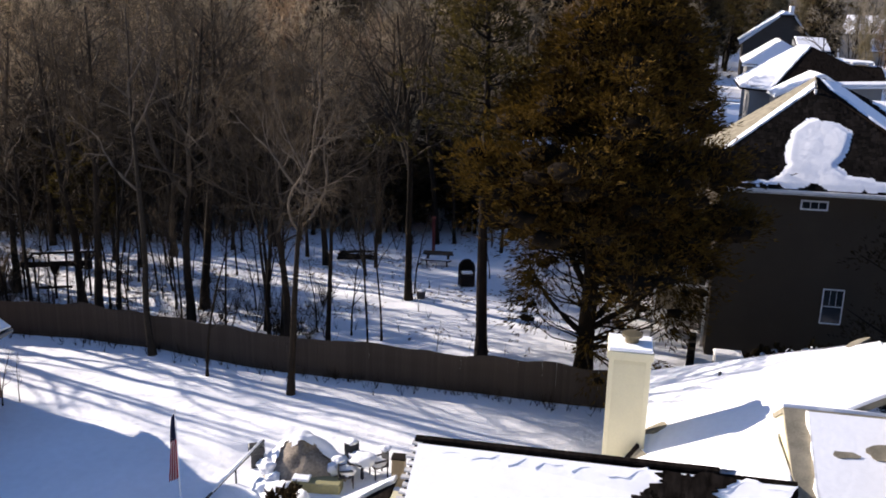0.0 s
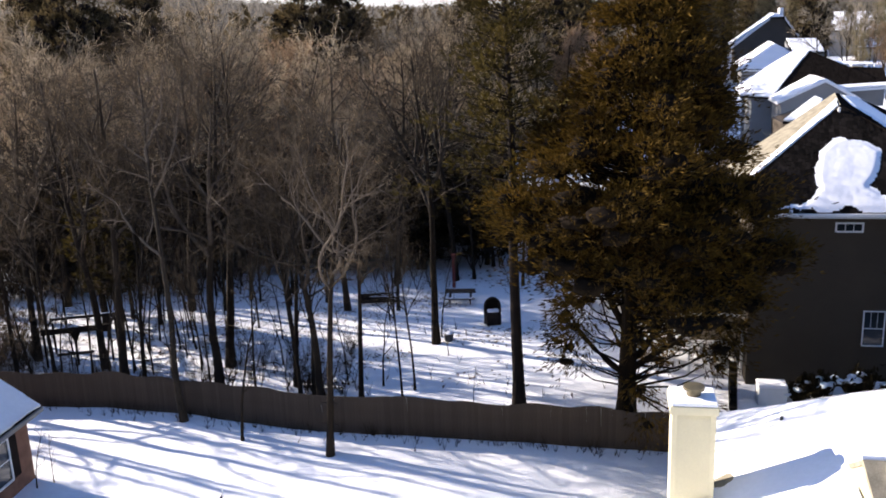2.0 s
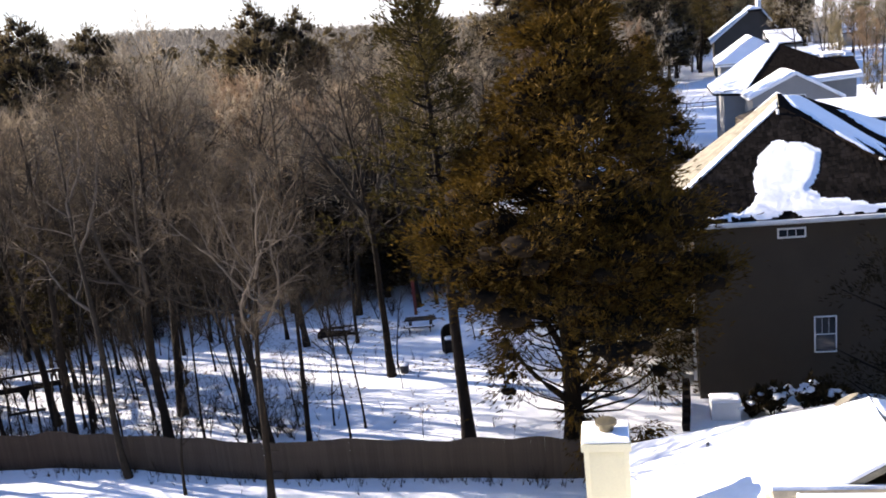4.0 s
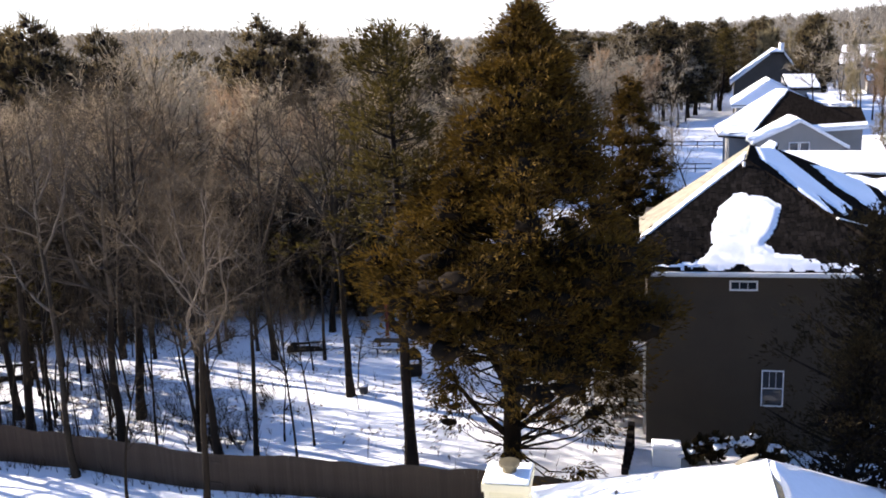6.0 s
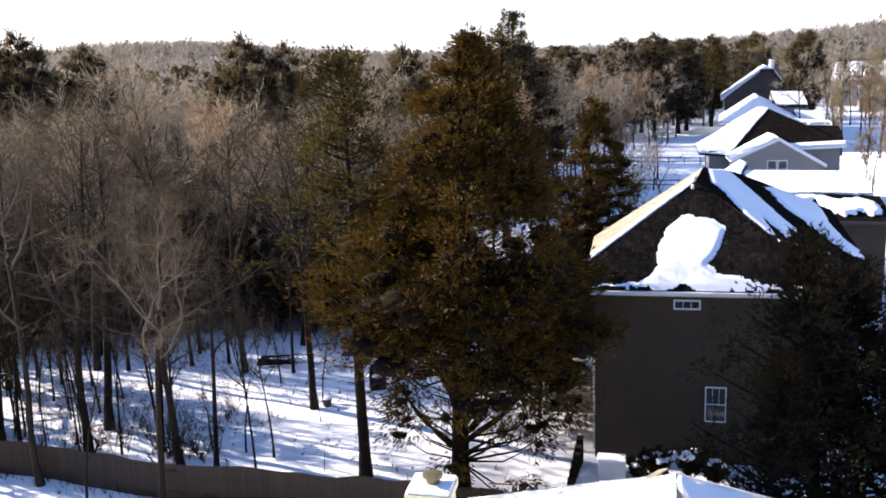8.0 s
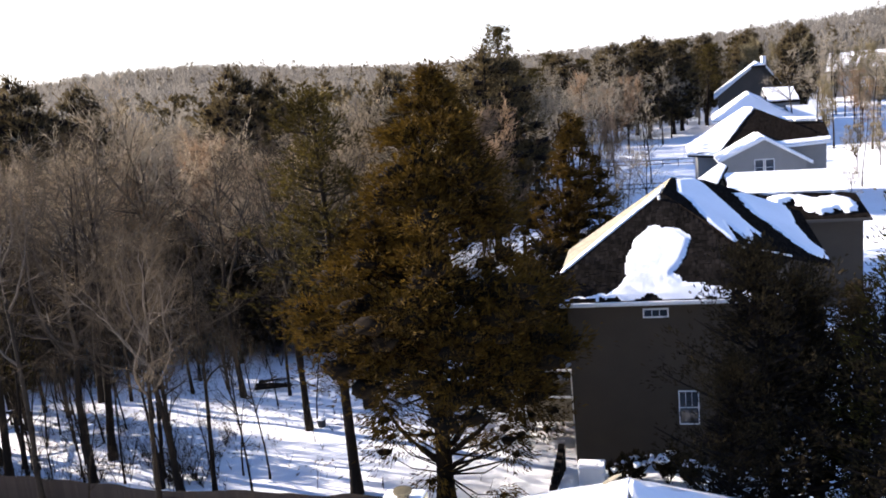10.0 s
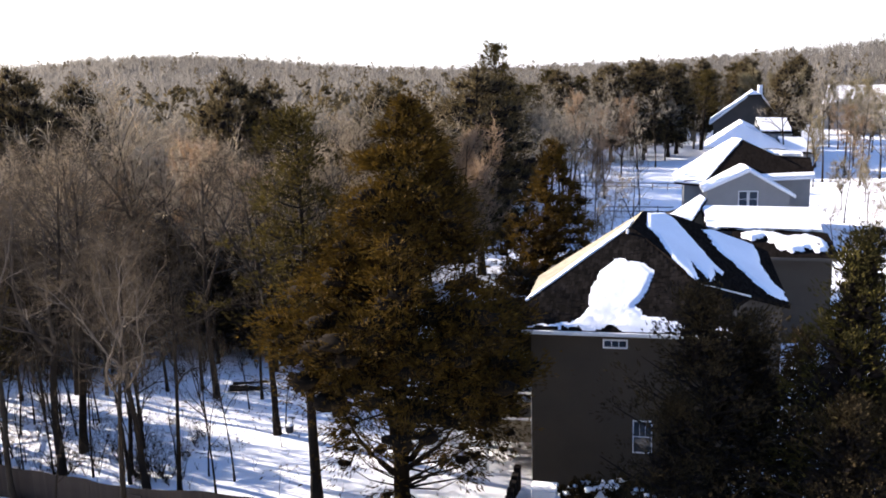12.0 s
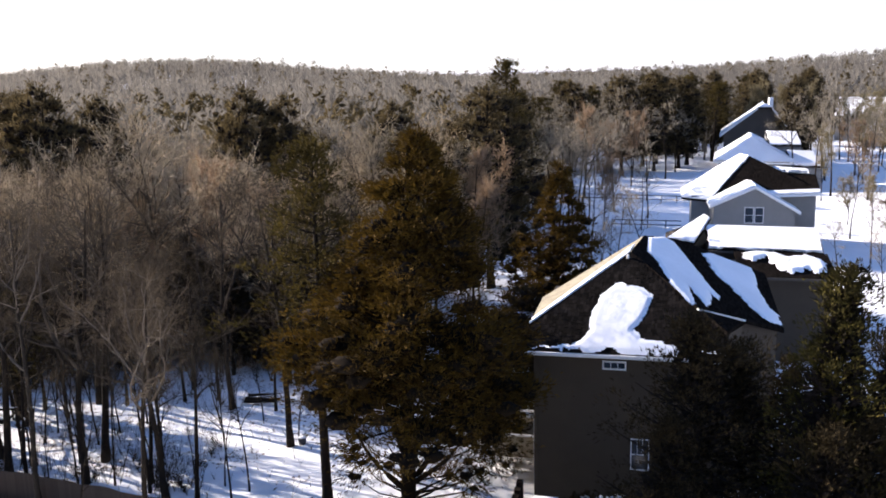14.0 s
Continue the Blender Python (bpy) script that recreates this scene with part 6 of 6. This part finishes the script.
def garden_mound():
    """A stone-faced mound under a thick cap of snow."""
    m = at(-4.0, 27.8)
    t = empty("garden_mound", m, "brown stone-faced garden mound under a thick ragged snow cap", "mound")
    rng = random.Random(8)

    def hump(x, y, seed):
        q = noise.noise(Vector((x * 0.9 + seed, y * 0.9, seed))) * 0.35 + noise.noise(Vector((x * 3.1, y * 3.1, seed))) * 0.12
        return max(-0.05, 1.2 * (1 - (x / 1.55) ** 2 - (y / 1.15) ** 2) + q)
    for name, up, mat_, front in (("stone_body", 0.0, ROCK, -2.0), ("snow_cap", 0.13, SNOW, -0.15)):
        v, f, n = [], [], 34
        for i in range(n + 1):
            for k in range(n + 1):
                x, y = -1.8 + 3.6 * i / n, -1.35 + 2.7 * k / n
                v.append((x, y, hump(x, y, 2.0) + up * (1 + 0.8 * noise.noise(Vector((x * 2, y * 2, 5))))))
        for i in range(n):
            for k in range(n):
                x, y = -1.8 + 3.6 * (i + 0.5) / n, -1.35 + 2.7 * (k + 0.5) / n
                ragged = front + 0.55 * noise.noise(Vector((x * 2.2, 3.0, 1.0))) + 0.8 * max(0.0, abs(x) - 0.75) * -1.6
                if hump(x, y, 2.0) > -0.04 and y > ragged:
                    a = i * (n + 1) + k
                    f.append((a, a + n + 1, a + n + 2, a + 1))
        put(lpart(name, (v, f), mat_, t, smooth=True), m)
    for x, y, z, r in ((-1.25, -0.35, 0.35, 0.3), (1.05, -0.45, 0.4, 0.28), (-1.45, 0.25, 0.2, 0.3), (1.35, 0.1, 0.15, 0.3), (-0.95, -0.75, 0.15, 0.25)):
        v, f = [], []
        lump(v, f, rng, (x, y, z), r, 0.8)
        put(lpart("snow_clump", (v, f), SNOW, t, smooth=True), m)


garden_mound()


def garden_chair(x, y, turn, first=None):
    m = at(x, y, turn)
    if first:
        return copy_thing(first, m)
    t = empty("garden_chair", m, "dark metal garden chair heaped with snow", "chair", "chairs of the snowy garden set")
    put(part("seat", boxes((-0.26, 0.26, -0.26, 0.26, 0.42, 0.46)), DARK_METAL, t), m)
    put(part("backrest", boxes((-0.26, 0.26, 0.23, 0.27, 0.46, 0.98)), DARK_METAL, t), m)
    for x1 in (-0.23, 0.23):
        for y1 in (-0.23, 0.23):
            put(part("leg", boxes((x1 - 0.02, x1 + 0.02, y1 - 0.02, y1 + 0.02, -0.05, 0.42)), DARK_METAL, t), m)
        put(part("armrest", boxes((x1 - 0.03, x1 + 0.03, -0.24, 0.24, 0.64, 0.68)), DARK_METAL, t), m)
    v, f = [], []
    lump(v, f, random.Random(4), (0.03, -0.04, 0.54), 0.28, 0.6)
    put(lpart("seat_snow", (v, f), SNOW, t, smooth=True), m)
    v, f = [], []
    lump(v, f, random.Random(5), (0, 0.25, 1.0), 0.2, 0.45)
    put(lpart("back_snow", (v, f), SNOW, t, smooth=True), m)
    return t


chair = garden_chair(-2.35, 28.0, 20)
for x, y, a in ((-1.45, 27.7, -60), (-2.5, 27.0, 100)):
    garden_chair(x, y, a, chair)


def garden_table():
    m = at(-2.0, 27.5)
    t = empty("garden_table", m, "round garden table under a cushion of snow", "table")
    v, f = [], []
    tube(v, f, [Vector((0, 0, 0.68)), Vector((0, 0, 0.72))], [0.42, 0.42], 18)
    put(lpart("tabletop", (v, f), DARK_METAL, t), m)
    v, f = [], []
    tube(v, f, [Vector((0, 0, -0.05)), Vector((0, 0, 0.68))], [0.06, 0.05], 8)
    put(lpart("pedestal", (v, f), DARK_METAL, t), m)
    v, f = [], []
    lump(v, f, random.Random(6), (0.04, 0, 0.76), 0.4, 0.4)
    put(lpart("snow_cushion", (v, f), SNOW, t, smooth=True), m)


garden_table()


def grill():
    m = at(-5.75, 28.1, 15)
    t = empty("grill", m, "small black grill beside the garden rocks", "grill")
    put(part("body", boxes((-0.28, 0.28, -0.2, 0.2, 0.55, 0.85)), DARK_METAL, t, bevel=0.04), m)
    put(part("stand", boxes((-0.2, 0.2, -0.14, 0.14, -0.05, 0.55)), DARK_METAL, t), m)


grill()
v, f = [], []
tube(v, f, [Vector((-6.95, 25.7, 0.05)), Vector((-6.2, 26.9, 0.55)), Vector((-5.45, 28.0, 1.05))], [0.045, 0.045, 0.045], 8)
rail = lpart("hand_rail", (v, f), DARK_METAL)
tagged(rail, "dark sloping hand rail carrying a strip of snow", "rail")
v, f = [], []
tube(v, f, [Vector((-6.8, 25.95, 0.2)), Vector((-6.2, 26.9, 0.62)), Vector((-5.5, 27.95, 1.1))], [0.05, 0.06, 0.04], 7)
lpart("snow_strip", (v, f), SNOW, rail, smooth=True)
for x, y, h in ((-6.9, 25.8, 0.1), (-6.2, 26.9, 0.55), (-5.5, 27.95, 1.0)):
    part("post", boxes((x - 0.025, x + 0.025, y - 0.025, y + 0.025, -0.1, h)), DARK_METAL, rail)

cabinet = empty("utility_box", at(-0.72, 27.2, -8), "tan upright utility box on the patio", "box")
put(part("body", boxes((-0.22, 0.22, -0.2, 0.2, -0.05, 1.0)), TAN_PAINT, cabinet, bevel=0.02), at(-0.72, 27.2, -8))
put(part("lid", boxes((-0.25, 0.25, -0.23, 0.23, 1.002, 1.05)), DARK_BARK, cabinet, bevel=0.01), at(-0.72, 27.2, -8))
bench_m = at(-3.55, 26.75, -6)
wall_b = empty("garden_wall", bench_m, "low olive-tan garden wall with snow", "wall")
put(part("wall", boxes((-0.75, 0.95, -0.3, 0.3, -0.1, 0.35)), OLIVE_PAINT, wall_b, bevel=0.03), bench_m)
put(part("snow_cap", boxes((-0.7, -0.1, -0.26, 0.28, 0.352, 0.45)), SNOW, wall_b, bevel=0.03), bench_m)
for x, y, r in ((-4.6, 26.2, 0.55), (-3.9, 25.7, 0.5), (-5.2, 26.5, 0.4)):
    v, f = [], []
    lump(v, f, random.Random(int(-x * 100)), (x, y, 0.12), r, 0.6)
    tagged(lpart("snow_mound", (v, f), SNOW, smooth=True), "rounded mound of snow on the patio", "snow mound", "snow mounds on the patio")


def shrub(name, m, r, h, label, snow=False):
    rng = random.Random(int(r * 100 + h * 10))
    t = empty(name, m, label, "shrub")
    v, f, lv, lf = [], [], [], []
    for k in range(16):
        a = rng.uniform(0, math.tau)
        tip = Vector((math.cos(a) * r * rng.uniform(0.3, 1), math.sin(a) * r * rng.uniform(0.3, 1), h * rng.uniform(0.6, 1)))
        spike(v, f, Vector((0, 0, -0.1)), tip, 0.025)
        for q in range(14):
            p = Vector((0, 0, 0)).lerp(tip, rng.uniform(0.3, 1.05))
            spray(lv, lf, rng, p, (tip + Vector((rng.uniform(-1, 1), rng.uniform(-1, 1), 0.4))).normalized(), 0.28, 0.06)
    put(lpart("stems", (v, f), BARK, t), m)
    put(lpart("leaves", (lv, lf), GREEN_CEDAR, t), m)
    if snow:
        for k in range(9):
            a, q = rng.uniform(0, math.tau), rng.uniform(0.2, 0.85)
            sv, sf = [], []
            lump(sv, sf, rng, (math.cos(a) * r * q, math.sin(a) * r * q, h * (1.0 - 0.4 * q)), rng.uniform(0.1, 0.22), 0.5)
            put(lpart("snow_clump", (sv, sf), SNOW, t, smooth=True), m)
    return t


shrub("shrub", at(-4.3, 24.9), 0.7, 0.9, "dark evergreen shrub on the lawn")
for x, y, r, h in ((15.2, 37.2, 0.9, 1.3), (16.6, 36.9, 1.0, 1.7), (17.6, 36.6, 0.9, 1.2), (14.3, 37.4, 0.7, 0.9)):
    shrub("shrub", at(x, y), r, h, "dark foundation shrub flecked with snow", True)
ac_m = at(13.3, 37.6, -10)
ac = empty("storage_box", ac_m, "low storage box covered by snow at the house wall", "box")
put(part("body", boxes((-0.6, 0.6, -0.4, 0.4, -0.05, 0.8)), WHITE, ac, bevel=0.02), ac_m)
put(part("snow_cover", boxes((-0.62, 0.62, -0.42, 0.42, 0.802, 0.95)), SNOW, ac, bevel=0.05), ac_m)

# ---- brick house at the lawn's edge ----


def brick_house():
    m = Matrix.Translation((-17.1, 33.0, 0)) @ Matrix.Rotation(radians(-8), 4, 'Z')
    h = empty("house", m, "brick house with a snowy roof and grey dormer", "house")
    put(part("wall", boxes((-13, 0, -14, 0, -0.3, 3.0)), BRICK, h), m)
    put(part("gable_wall", plate([(-13, -0.2, 3.0), (-6.5, -0.2, 7.0), (0, -0.2, 3.0), (0, 0, 3.0), (-6.5, 0, 7.0), (-13, 0, 3.0)], 0.02), BRICK, h), m)
    east = [(0.4, 0.45, 2.85), (0.4, -14.4, 2.85), (-6.5, -14.4, 7.4), (-6.5, 0.45, 7.4)]
    west = [(-13.4, 0.45, 2.85), (-6.5, 0.45, 7.4), (-6.5, -14.4, 7.4), (-13.4, -14.4, 2.85)]
    for i, p in enumerate((east, west)):
        put(part("roof", plate(p, 0.2), SHINGLE, h), m)
        put(part("roof_snow", snow_slab(p, 0.14, 50 + i, 0.12), SNOW, h), m)
    put(part("gutter", boxes((0.38, 0.5, -14.4, 0.45, 2.68, 2.82)), GREY_SIDING, h), m)
    # shuttered window in the side wall
    wm = m @ pose(0.02, -1.9, 1.55, 0, 0, 90)
    window(h, wm, 1.0, 1.6, 1, 2)
    for s in (-1, 1):
        put(part("shutter", boxes((s * 0.8 - 0.22, s * 0.8 + 0.22, -0.06, 0.0, -0.85, 0.85)), DARK_BARK, h), wm)
    # dormer
    d = put(part("dormer_wall", boxes((-4.6, -1.7, -2.6, -0.6, 3.6, 5.6)), GREY_SIDING, h), m)
    for p in ([(-5.2, -2.8, 5.6), (-1.5, -2.8, 5.6), (-1.5, -1.6, 6.3), (-5.2, -1.6, 6.3)], [(-5.2, -1.6, 6.3), (-1.5, -1.6, 6.3), (-1.5, -0.4, 5.6), (-5.2, -0.4, 5.6)]):
        put(part("dormer_roof", plate(p, 0.12), SHINGLE, d), m)
        put(part("dormer_snow", snow_slab(p, 0.1, 60, 0.08), SNOW, d), m)
    window(h, m @ pose(-1.68, -1.6, 4.9, 0, 0, 90), 0.6, 0.8, 1, 2)


brick_house()
